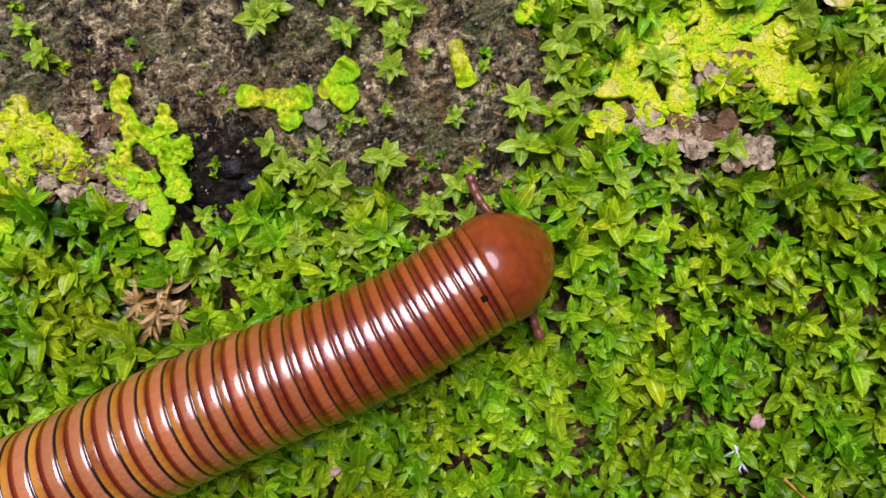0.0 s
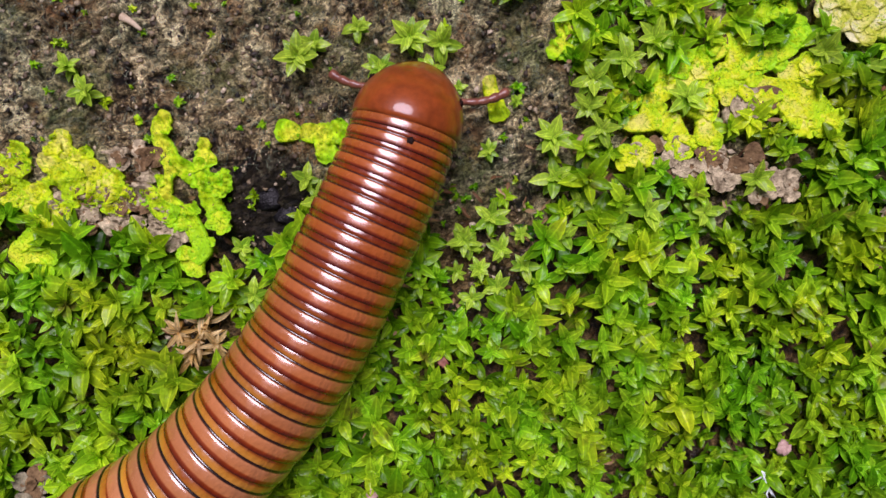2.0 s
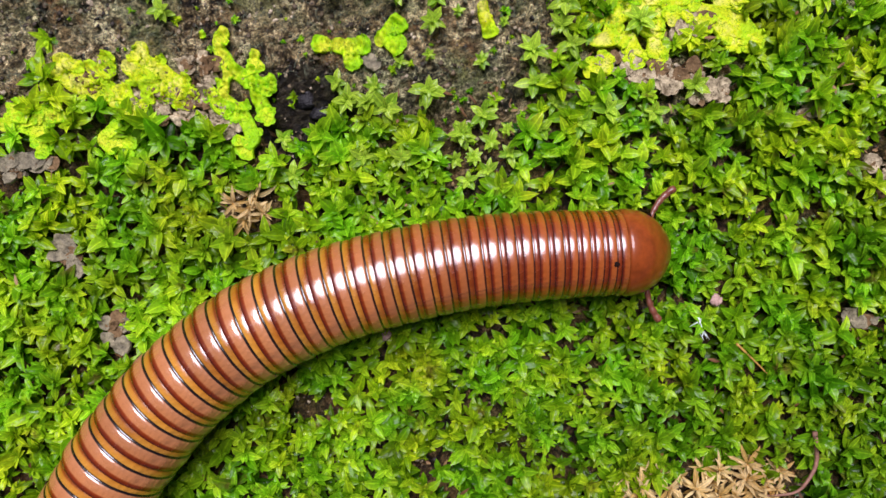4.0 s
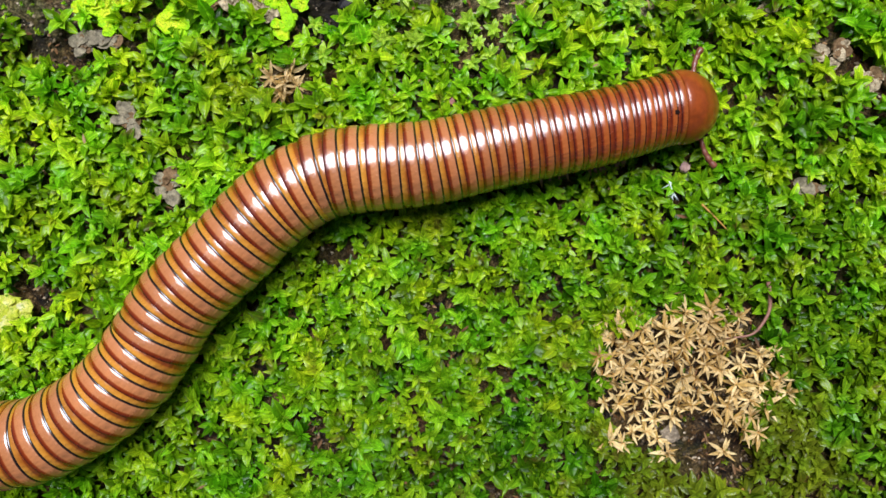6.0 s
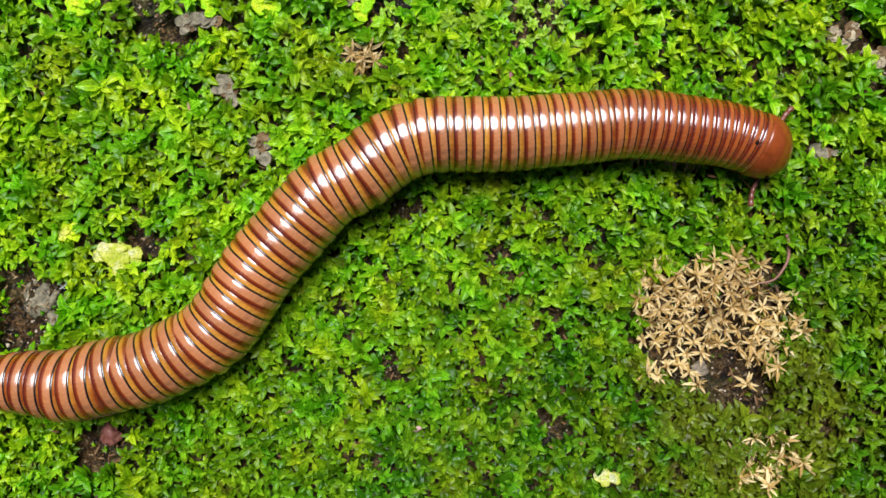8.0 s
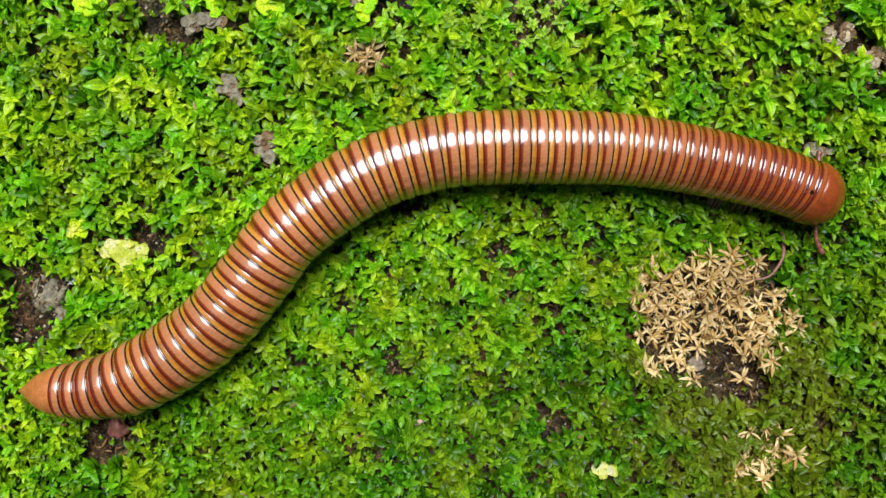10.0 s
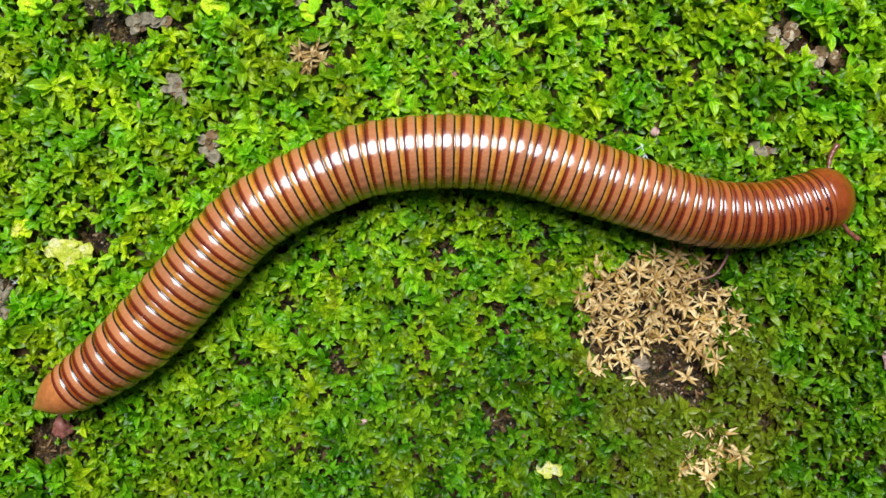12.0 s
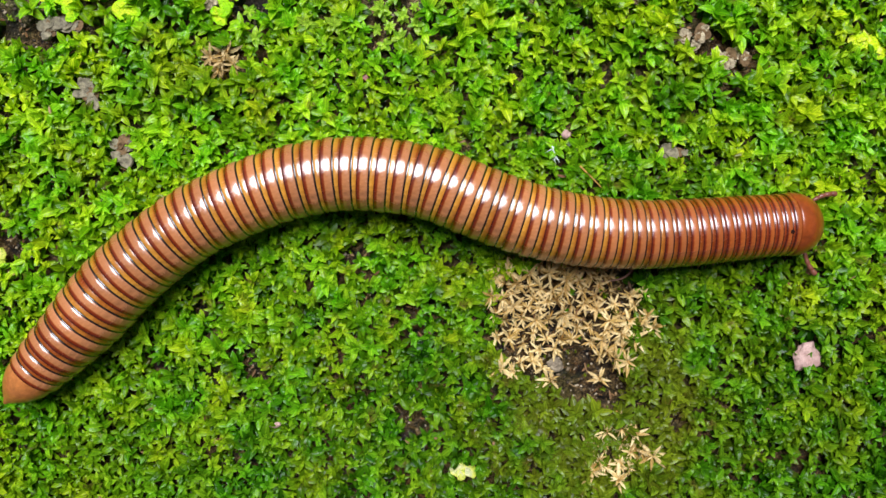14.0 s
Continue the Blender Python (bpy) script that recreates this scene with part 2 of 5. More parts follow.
def shell_material():
    """The banded, lacquered skin of a ring: U runs along the ring, 'age' from the head to the trunk."""
    n = Nodes("banded_shell")
    uv = n.tree.nodes.new("ShaderNodeUVMap")
    sep = n.tree.nodes.new("ShaderNodeSeparateXYZ")
    n.link(uv, "UV", sep, "Vector")
    geo = n.tree.nodes.new("ShaderNodeTexCoord")
    info = n.tree.nodes.new("ShaderNodeObjectInfo")
    soft = n.noise(420, 3, 0.6, (geo, "Object"))
    shift = n.math("MULTIPLY", (n.math("SUBTRACT", (soft, "Fac"), 0.5), 0), 0.035)
    u = n.math("ADD", (sep, "X"), (shift, 0))
    trunk = n.ramp(u, 0, [(0.0, (0.10, 0.03, 0.008)), (0.28, (0.26, 0.060, 0.006)), (0.325, (0.52, 0.200, 0.020)), (0.472, (0.66, 0.300, 0.038)), (0.492, (0.010, 0.004, 0.002)), (0.546, (0.008, 0.003, 0.002)),
                          (0.566, (0.51, 0.208, 0.086)), (0.815, (0.51, 0.186, 0.062)), (0.86, (0.24, 0.034, 0.001)), (0.94, (0.13, 0.012, 0.0005)), (1.0, (0.03, 0.004, 0.001))])
    ruddy = n.ramp(u, 0, [(0.0, (0.08, 0.02, 0.006)), (0.30, (0.22, 0.030, 0.001)), (0.46, (0.32, 0.070, 0.005)), (0.485, (0.010, 0.003, 0.002)), (0.546, (0.008, 0.003, 0.002)),
                          (0.566, (0.50, 0.204, 0.084)), (0.795, (0.48, 0.178, 0.058)), (0.845, (0.21, 0.028, 0.001)), (0.94, (0.11, 0.010, 0.001)), (1.0, (0.03, 0.004, 0.001))])
    # amber gives way to red-brown here and there along a ring, and from ring to ring
    place = n.tree.nodes.new("ShaderNodeCombineXYZ")
    n.link(sep, "Y", place, "X")
    n.link(n.math("MULTIPLY", (info, "Random"), 20.0), 0, place, "Y")
    drift = n.noise(7.0, 2, 0.5, (place, 0))
    amber = n.tree.nodes.new("ShaderNodeAttribute")
    amber.attribute_name = "amber"
    lack = n.math("SUBTRACT", (drift, "Fac"), (n.math("MULTIPLY", (amber, "Fac"), 0.35), 0))
    redder = n.ramp(lack, 0, [(0.14, (0, 0, 0)), (0.42, (0.95, 0.95, 0.95))])
    trunk = n.mix((redder, "Color"), (trunk, "Color"), (ruddy, "Color"))
    front = n.ramp(u, 0, [(0.0, (0.14, 0.030, 0.012)), (0.32, (0.17, 0.020, 0.001)), (0.46, (0.25, 0.040, 0.002)), (0.495, (0.05, 0.007, 0.003)), (0.53, (0.04, 0.006, 0.003)),
                          (0.575, (0.39, 0.098, 0.018)), (0.82, (0.37, 0.082, 0.012)), (0.88, (0.19, 0.024, 0.002)), (0.95, (0.09, 0.009, 0.001)), (1.0, (0.03, 0.005, 0.002))])
    age = n.tree.nodes.new("ShaderNodeAttribute")
    age.attribute_name = "age"
    col = n.mix((age, "Fac"), (front, "Color"), (trunk, 2))
    tint = n.ramp(info, "Random", [(0.0, (0.86, 0.84, 0.82)), (1.0, (1.1, 1.08, 1.06))])
    col = n.mix(1.0, (col, 2), (tint, "Color"), "MULTIPLY")
    stretch = n.tree.nodes.new("ShaderNodeMapping")
    stretch.inputs["Scale"].default_value = (250, 2200, 2200)
    n.link(geo, "Object", stretch, "Vector")
    wear = n.noise(1.0, 4, 0.65, (stretch, 0))
    blot = n.ramp(wear, "Fac", [(0.3, (0.93, 0.92, 0.91)), (0.7, (1.06, 1.06, 1.06))])
    col = n.mix(1.0, (col, 2), (blot, "Color"), "MULTIPLY")
    b = n.bump(wear, "Fac", 0.00004, 0.4)
    b = n.bump(soft, "Fac", 0.00018, 0.6, b)
    dent = n.noise(1300, 2, 0.5, (geo, "Object"))
    b = n.bump(dent, "Fac", 0.00022, 0.8, b)
    sheen = n.ramp(dent, "Fac", [(0.35, (0.13, 0.13, 0.13)), (0.65, (0.28, 0.28, 0.28))])
    p = n.add("ShaderNodeBsdfPrincipled", Base_Color=(col, 2), Roughness=0.42, Normal=(b, "Normal"))
    p.inputs["Specular IOR Level"].default_value = 0.10
    n.link(sheen, "Color", p, "Coat Roughness")
    p.inputs["Coat Weight"].default_value, p.inputs["Coat IOR"].default_value = 1.0, 1.95
    return n.done(p)


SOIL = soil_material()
LIME = lichen_material("lime_lichen", (0.40, 0.86, 0.008), (0.62, 0.95, 0.010), (0.88, 0.96, 0.05))
PALE = lichen_material("pale_lichen", (0.58, 0.90, 0.010), (0.84, 0.96, 0.014), (0.96, 0.95, 0.20))
CREAM = lichen_material("cream_lichen", (0.62, 0.70, 0.06), (0.85, 0.85, 0.20), (0.92, 0.90, 0.55))
SHELL = shell_material()
HEAD = plain_material("head_shell", (0.21, 0.038, 0.006), (0.31, 0.064, 0.012), 200, 0.34, 0.0001, 0.6, 0.3)
TAIL = plain_material("tail_shell", (0.40, 0.125, 0.03), (0.52, 0.19, 0.05), 260, 0.28, 0.0001, 0.4)
FEELER = plain_material("feeler_skin", (0.13, 0.034, 0.018), (0.26, 0.09, 0.055), 900, 0.35, 0.0001, 0.2)
LEG = plain_material("leg_skin", (0.30, 0.13, 0.06), (0.50, 0.27, 0.15), 900, 0.35, 0.0001, 0.2)
BLACK = plain_material("dark_spot", (0.008, 0.002, 0.001), (0.016, 0.004, 0.002), 900, 0.7, gloss=0.15)


def crumb_material():
    n = Nodes("soil_crumb")
    geo = n.add("ShaderNodeNewGeometry")
    tone = n.ramp(geo, "Random Per Island", [(0.0, (0.008, 0.006, 0.004)), (0.40, (0.07, 0.045, 0.022)), (0.78, (0.23, 0.17, 0.095)), (1.0, (0.58, 0.48, 0.33))])
    f = n.noise(3500, 3, 0.6, (geo, "Position"))
    grain = n.ramp(f, "Fac", [(0.35, (0.55, 0.55, 0.55)), (0.65, (1.4, 1.4, 1.4))])
    col = n.mix(1.0, (tone, "Color"), (grain, "Color"), "MULTIPLY")
    b = n.bump(f, "Fac", 0.0002, 0.8)
    return n.done(n.add("ShaderNodeBsdfPrincipled", Base_Color=(col, 2), Roughness=0.6, Normal=(b, "Normal")))


CRUMB = crumb_material()
PINKSTONE = plain_material("pink_grit", (0.38, 0.22, 0.18), (0.60, 0.40, 0.34), 900, 0.7, 0.0004)
GREYSTONE = plain_material("pale_grit", (0.13, 0.098, 0.060), (0.50, 0.41, 0.28), 1300, 0.9, 0.0012)
FLAKE = plain_material("pale_crust", (0.07, 0.045, 0.020), (0.72, 0.60, 0.38), 1100, 0.8, 0.0010, gloss=0.2)
BROWNFLAKE = plain_material("brown_crust", (0.07, 0.038, 0.016), (0.30, 0.19, 0.09), 800, 0.8, 0.0010, gloss=0.2)
REDSTONE = plain_material("red_grit", (0.16, 0.045, 0.03), (0.38, 0.15, 0.11), 700, 0.45, 0.0004)
TWIG = plain_material("twig_bark", (0.20, 0.09, 0.06), (0.36, 0.18, 0.12), 900, 0.55)
STRAWSTICK = plain_material("dry_stick", (0.40, 0.29, 0.17), (0.62, 0.50, 0.34), 900, 0.7)
THREAD = plain_material("thread", (0.07, 0.095, 0.055), (0.27, 0.31, 0.20), 300, 0.7)
CRUST = plain_material("grey_crust", (0.05, 0.042, 0.024), (0.36, 0.31, 0.19), 900, 0.7, 0.0008)
WET = plain_material("wet_clod", (0.004, 0.004, 0.005), (0.016, 0.014, 0.015), 700, 0.45, 0.0008, gloss=0.25)
PLUME = plain_material("pale_plume", (0.50, 0.55, 0.54), (0.75, 0.80, 0.80), 900, 0.7)


# ---- builders ----
def mesh_object(name, verts, faces, material, parent=None, label="", smooth=True):
    me = bpy.data.meshes.new(name)
    me.from_pydata([Vector(v) * MM for v in verts], [], [list(f) for f in faces])
    if smooth:
        me.polygons.foreach_set("use_smooth", [True] * len(me.polygons))
    me.materials.append(material)
    ob = new(name, me)
    if parent:
        ob.parent = parent
    if label:
        ob["label"] = label
    return ob


def tri_mesh(name, verts, tris, material, tone=None):
    """A large mesh of smooth triangles, from arrays in millimetres."""
    me = bpy.data.meshes.new(name)
    me.vertices.add(len(verts))
    me.vertices.foreach_set("co", (verts * MM).astype(np.float32).ravel())
    me.loops.add(len(tris) * 3)
    me.loops.foreach_set("vertex_index", tris.astype(np.int32).ravel())
    me.polygons.add(len(tris))
    me.polygons.foreach_set("loop_start", np.arange(0, len(tris) * 3, 3, dtype=np.int32))
    me.polygons.foreach_set("use_smooth", np.ones(len(tris), dtype=bool))
    me.materials.append(material)
    me.update(calc_edges=True)
    if tone is not None:
        me.attributes.new("tone", "FLOAT", "POINT").data.foreach_set("value", tone.astype(np.float32))
        me.attributes.new("across", "FLOAT", "POINT").data.foreach_set("value", np.resize(LEAF_EDGE, len(verts)).astype(np.float32))
    return me


def tube(points, radii, sides=8):
    """Verts and faces of a tapered tube along points (mm), closed at both ends."""
    pts = [Vector(p) for p in points]
    verts, faces = [], []
    for i, p in enumerate(pts):
        d = (pts[min(i + 1, len(pts) - 1)] - pts[max(i - 1, 0)]).normalized()
        side = d.cross(Vector((0, 0, 1)))
        side = side.normalized() if side.length > 0.05 else Vector((1, 0, 0))
        up = side.cross(d)
        for k in range(sides):
            a = 2 * math.pi * k / sides
            verts.append(p + (side * math.cos(a) + up * math.sin(a)) * radii[i])
    for i in range(len(pts) - 1):
        for k in range(sides):
            a, b = i * sides + k, i * sides + (k + 1) % sides
            faces.append((a, b, b + sides, a + sides))
    faces.append(tuple(range(sides))[::-1])
    faces.append(tuple(range((len(pts) - 1) * sides, len(pts) * sides)))
    return verts, faces


def inside(poly, x, y):
    """Whether arrays of points lie in a polygon."""
    hit = np.zeros(np.shape(x), bool)
    for (x0, y0), (x1, y1) in zip(poly, poly[1:] + poly[:1]):
        if y0 != y1:
            hit ^= ((y0 > y) != (y1 > y)) & (x < (x1 - x0) * (y - y0) / (y1 - y0) + x0)
    return hit


WAVES = {}


def wave(x, y, scale, seed):
    """Smooth value noise of arrays, about -1 to 1."""
    if (scale, seed) not in WAVES:
        r = np.random.RandomState(seed)
        WAVES[scale, seed] = [(math.cos(a) * f, math.sin(a) * f, p) for a, f, p in
                              ((r.uniform(0, 6.28), r.uniform(0.6, 1.7) / scale * 6.28, r.uniform(0, 6.28)) for _ in range(7))]
    return sum(np.sin(x * a + y * b + p) for a, b, p in WAVES[scale, seed]) / 3.2


# ---- plan of the ground: bare patches (mm) ----
BANK = [(-58, 90), (0, 90), (0.5, 60), (0, 54.8), (1.2, 49), (0.5, 45.5), (-2.5, 43), (-6, 42.4), (-9, 39.6), (-15.1, 40.5), (-17.7, 43.4),
        (-24.2, 42.6), (-26.6, 38.6), (-29.8, 37.6), (-32.5, 38.3), (-35.4, 34.9), (-38, 38.8), (-46.1, 40.7), (-57.8, 45.8)]
BANK_WEST = [(-90, 90), (-57, 90), (-57.5, 51), (-60.5, 43), (-66, 38), (-78, 38), (-90, 44)]
WITHERED = [(8, -4.5), (16, -1.2), (29.7, -1.6), (32.4, -10.6), (28.8, -17.8), (24.2, -22.3), (16, -21.4), (8.8, -17.8)]
WITHERED_SMALL = [(23.3, -28.7), (28.8, -26.9), (33.3, -32.3), (27.8, -35.9), (23.3, -35)]
GAPS = [[(-39, 32.4), (-32.7, 32.8), (-31.8, 29.1), (-35, 27.1), (-38.6, 28.2)],
        [(6.4, 48), (14, 47), (19.2, 46), (22, 42.4), (17.6, 40.4), (11.4, 44)],
        [(29.3, 42.6), (32.6, 42.5), (32.6, 39.8), (29.3, 40.4)],
        [(38.8, 37.5), (49.7, 33), (50.6, 28.4), (46, 27.5), (37.9, 33.9)],
        [(-91.2, -3.3), (-85.9, -3.3), (-80.6, -6.8), (-84.1, -13.9), (-91.1, -15.6)],
        [(-71, 4.7), (-64, 2.1), (-68.3, -2.4), (-72.3, -0.6)]]
GAPS += [[(-79.5, -27.9), (-72.5, -27), (-73.3, -34), (-78.6, -34.9)],
        [(-71.3, 37.3), (-62.4, 37.4), (-54.5, 34.7), (-65.1, 32.1), (-69.5, 32.9)],
        [(-38.6, 39.2), (-30, 39.3), (-31, 36.2), (-35.1, 33.9)],
        [(33.3, 17.1), (39.7, 16.6), (38.8, 13.9), (33.3, 14.8)],
        [(-31.9, -16.9), (-27.4, -17.8), (-28.3, -20.5), (-31.9, -19.6)]]
GAPS += [[(-16, 1.6), (-11.5, 1.8), (-11, -0.6), (-15.5, -1)], [(-8, 8), (-3, 8), (-3, 6), (-8, 5.6)], [(-30, 7.5), (-26, 7.5), (-26, 5), (-29.5, 5)],
         [(-14.5, -7), (-11.5, -7), (-11, -9.6), (-14, -9.6)], [(-5.5, -8), (-2.5, -8), (-2.5, -10.5), (-5.5, -10)], [(-7, -25), (-3, -25), (-2.5, -29), (-6, -29)],
         [(20, -21.5), (28.5, -19.5), (28.5, -25), (22, -26)]]
GAPS += [[(-59.5, 28.5), (-55.5, 27.5), (-53.5, 22.5), (-57, 22)], [(-53, 19.5), (-49.8, 18.5), (-49, 12.5), (-52, 13.5)], [(-45, 26), (-42, 25.4), (-43, 22.6)]]
GAPS += [[(-8.5, 41), (-2.5, 41.5), (-2.8, 37), (-5, 33), (-9.5, 31.5), (-11.5, 33.5), (-11, 38)]]
GAPS = [[(cx + (px - cx) * 1.2, cy + (py - cy) * 1.2) for px, py in g] for g in GAPS for cx, cy in [(sum(p[0] for p in g) / len(g), sum(p[1] for p in g) / len(g))]]
BARE = [BANK, BANK_WEST, WITHERED] + GAPS


LICHENS = []


def lichen_patch(label, lines, half, material, buds=2):
    LICHENS.append((label, lines, half, material, buds))


lichen_patch("lime green branching lichen on pale crust", [
    [(-37.4, 51.4), (-38.3, 49), (-36.6, 46.3), (-34.1, 44.7), (-32.6, 44.4)], [(-36.9, 46.3), (-38, 43.3), (-35.5, 41.2), (-34.2, 38.3), (-35.2, 37.4)],
    [(-33.9, 48.8), (-34.4, 46.4), (-33.7, 43.1), (-32.8, 41.2)], [(-39.6, 44.6), (-38.5, 42.3), (-36.8, 41.3)]], 0.78, LIME, 3)
lichen_patch("pale yellow-green lichen on crusted soil", [[(-47.6, 50), (-47.3, 47.6), (-45.3, 46.5), (-43.3, 44.6)], [(-49.6, 47.5), (-47, 45.6), (-45.8, 43.8)], [(-49.8, 44.4), (-48.4, 42)],
    [(-43.4, 44.4), (-42.4, 43.4)]], 1.0, PALE, 3)
lichen_patch("small lime green lichen flake", [[(-40.2, 50.4)]], 0.5, LIME)
lichen_patch("lime green lobed lichen on dark soil", [[(-25.2, 49.2), (-23.2, 48.8), (-20.6, 49.2)], [(-23.3, 49.2), (-22.2, 46.4)], [(-24.9, 49.0), (-27.0, 49.4)]], 1.0, LIME, 0)
lichen_patch("lime green lobed lichen on dark soil", [[(-19.8, 49.2), (-18.2, 50.4), (-16.6, 52)], [(-18.8, 49.9), (-16.6, 48.5)]], 0.95, LIME, 0)
lichen_patch("speckled yellow lichen strap on soil", [[(-7.3, 53.9), (-6.9, 52.4), (-6.1, 49.8)]], 0.72, PALE, 0)
lichen_patch("lime green lichen among moss sprouts", [[(-0.6, 59.3), (0.5, 57.7), (2, 58.1)], [(0.5, 57.7), (-0.2, 56.4)]], 0.85, LIME)
lichen_patch("bright yellow-green lichen sheet among moss", [[(6.7, 53.6), (5.7, 52)], [(5.4, 48.9), (8.7, 49.5)], [(9.9, 50), (10.6, 47.3)], [(12.9, 49.4), (13.1, 47)], [(4.6, 45), (7, 46.4)],
    [(10, 51.5), (13, 50.2)], [(7.4, 50.6), (9.5, 52.6)], [(9.5, 53), (12.5, 53.6)]], 0.85, PALE, 3)
lichen_patch("bright yellow-green lichen sheet among moss", [[(12.7, 52.4), (18.1, 52.5), (23, 51.2), (24.6, 48.9)], [(19.7, 51.7), (22.3, 48.8)], [(17, 50.9), (18.6, 50.6)], [(15, 50.5), (15.2, 52.8)], [(14, 53.6), (17, 54.2)], [(20, 53.4), (22.6, 53.8)]], 0.95, PALE, 3)
lichen_patch("lime green lichen sheet among moss", [[(15, 58.4), (14.6, 55.8), (10.6, 54.7)], [(18.1, 54.6), (20.8, 55.6), (21.6, 57.2)], [(16, 56.8), (18.1, 54.6)], [(9, 57.6), (12, 58.6)], [(18, 58.4), (20.4, 60.2)]], 0.9, LIME, 3)
lichen_patch("pale lichen on whitish crust", [[(23.6, 59.9), (26, 58.5), (28.4, 59.4)], [(25.2, 61.4), (27.2, 60.5)], [(26.5, 57), (28.6, 57.8)]], 1.5, CREAM)
lichen_patch("lime green branching lichen beside moss", [[(-62.6, 40.7), (-59.9, 39.7), (-58.2, 41.2)], [(-59.9, 39.7), (-58.9, 38)], [(-63.9, 39.7), (-61.9, 41.7)]], 0.95, LIME)
lichen_patch("pale lime lichen on dark soil", [[(-57.1, 48.6), (-55.2, 45.2), (-50.8, 43.7)], [(-55.2, 45.2), (-52.4, 46.6)]], 1.3, PALE)
lichen_patch("pale yellow lichen crust in moss", [[(-77, -1.4), (-74, -0.2), (-71, -1)], [(-76, 0.8), (-73, -2)]], 1.1, CREAM)
lichen_patch("small yellow lichen in moss", [[(-83, 1.9), (-80.4, 2.4)]], 1.0, PALE)
lichen_patch("small cream lichen crust in moss", [[(1.2, -34.7), (3.4, -35)]], 1.1, CREAM, 1)
lichen_patch("lime green lichen at the edge of moss", [[(-81.3, 39.4), (-79.6, 37.6), (-78, 38.4)]], 1.1, LIME)
lichen_patch("lime green lichen at the edge of moss", [[(-52.5, 39), (-50, 37.7)]], 1.1, LIME)
lichen_patch("yellow lichen among moss", [[(64.5, 33.6), (67.2, 33.1)], [(67.2, 35.4), (69.4, 32)]], 0.9, PALE)


def under_lichen(x, y, share=0.85):
    """Whether points lie under a lichen's lobes."""
    hit = np.zeros(np.shape(x), bool)
    for _, lines, half, _, _ in LICHENS:
        for line in lines:
            for (ax, ay), (bx, by) in zip(line, line[1:] or line):
                dx, dy = bx - ax, by - ay
                u = np.clip(((x - ax) * dx + (y - ay) * dy) / max(dx * dx + dy * dy, 1e-6), 0, 1.15)
                hit |= (x - ax - u * dx) ** 2 + (y - ay - u * dy) ** 2 < (half * share + 0.5) ** 2
    return hit


def bare(x, y):
    x, y = np.asarray(x, float), np.asarray(y, float)
    jx, jy = x + wave(x, y, 5, 3) * 0.7, y + wave(x, y, 5, 4) * 0.7
    hit = np.zeros(np.shape(x), bool)
    for poly in BARE:
        hit |= inside(poly, jx, jy)
    return hit | under_lichen(x, y)


def soil_height(x, y):
    """Height of the soil in mm: a low bank of bare earth, sunk under the moss."""
    x, y = np.asarray(x, float), np.asarray(y, float)
    bank = np.clip((y - 39 - np.maximum(0, (x + 4) * 0.8)) / 6, 0, 1)
    z = -2.5 + 1.3 * bank + wave(x, y, 14, 7) * 0.35 + wave(x, y, 3.5, 8) * 0.22 + wave(x, y, 1.7, 9) * (0.24 + 0.14 * bank) + wave(x, y, 0.95, 10) * (0.16 + 0.14 * bank)
    dip = np.exp(-((x + 24) ** 2 / 10 + (y - 41) ** 2 / 5))
    return z - 1.2 * dip


def soil_at(x, y):
    return float(soil_height(np.array([x]), np.array([y]))[0])


def build_ground():
    out = 95 * 1.18 ** np.arange(1, 8)
    xs = np.concatenate([-out[::-1] - 15, np.arange(-112, 97, 0.6), out + 5])
    ys = np.concatenate([-out[::-1] + 35, np.arange(-62, 30, 0.7), np.arange(30, 72, 0.4), np.arange(72, 84, 0.7), out])
    gx, gy = np.meshgrid(xs, ys, indexing="ij")
    gz = soil_height(gx, gy)
    v = np.stack([gx, gy, gz], -1).reshape(-1, 3)
    n, m = gx.shape
    i = (np.arange(n - 1)[:, None] * m + np.arange(m - 1)).ravel()
    tris = np.concatenate([np.stack([i, i + m, i + m + 1], 1), np.stack([i, i + m + 1, i + 1], 1)])
    return tagged(new("ground", tri_mesh("ground", v, tris, SOIL)), "damp dark brown soil with grey crust patches", "ground", kind="structure")


build_ground()

# ---- moss ----
LEAF_U = np.array([0, .14, .14, .14, .38, .38, .38, .63, .63, .63, .85, .85, .85, 1])
LEAF_W = np.array([0, .60, 0, -.60, 1.0, 0, -1.0, .86, 0, -.86, .42, 0, -.42, 0])
LEAF_EDGE = np.where(LEAF_W == 0, 0.0, 1.0)
LEAF_TRIS = np.array([(0, 2, 1), (0, 3, 2)] + [t for o in (1, 4, 7) for t in ((o, o + 1, o + 4), (o, o + 4, o + 3), (o + 1, o + 2, o + 5), (o + 1, o + 5, o + 4))]
                     + [(10, 11, 13), (11, 12, 13)])


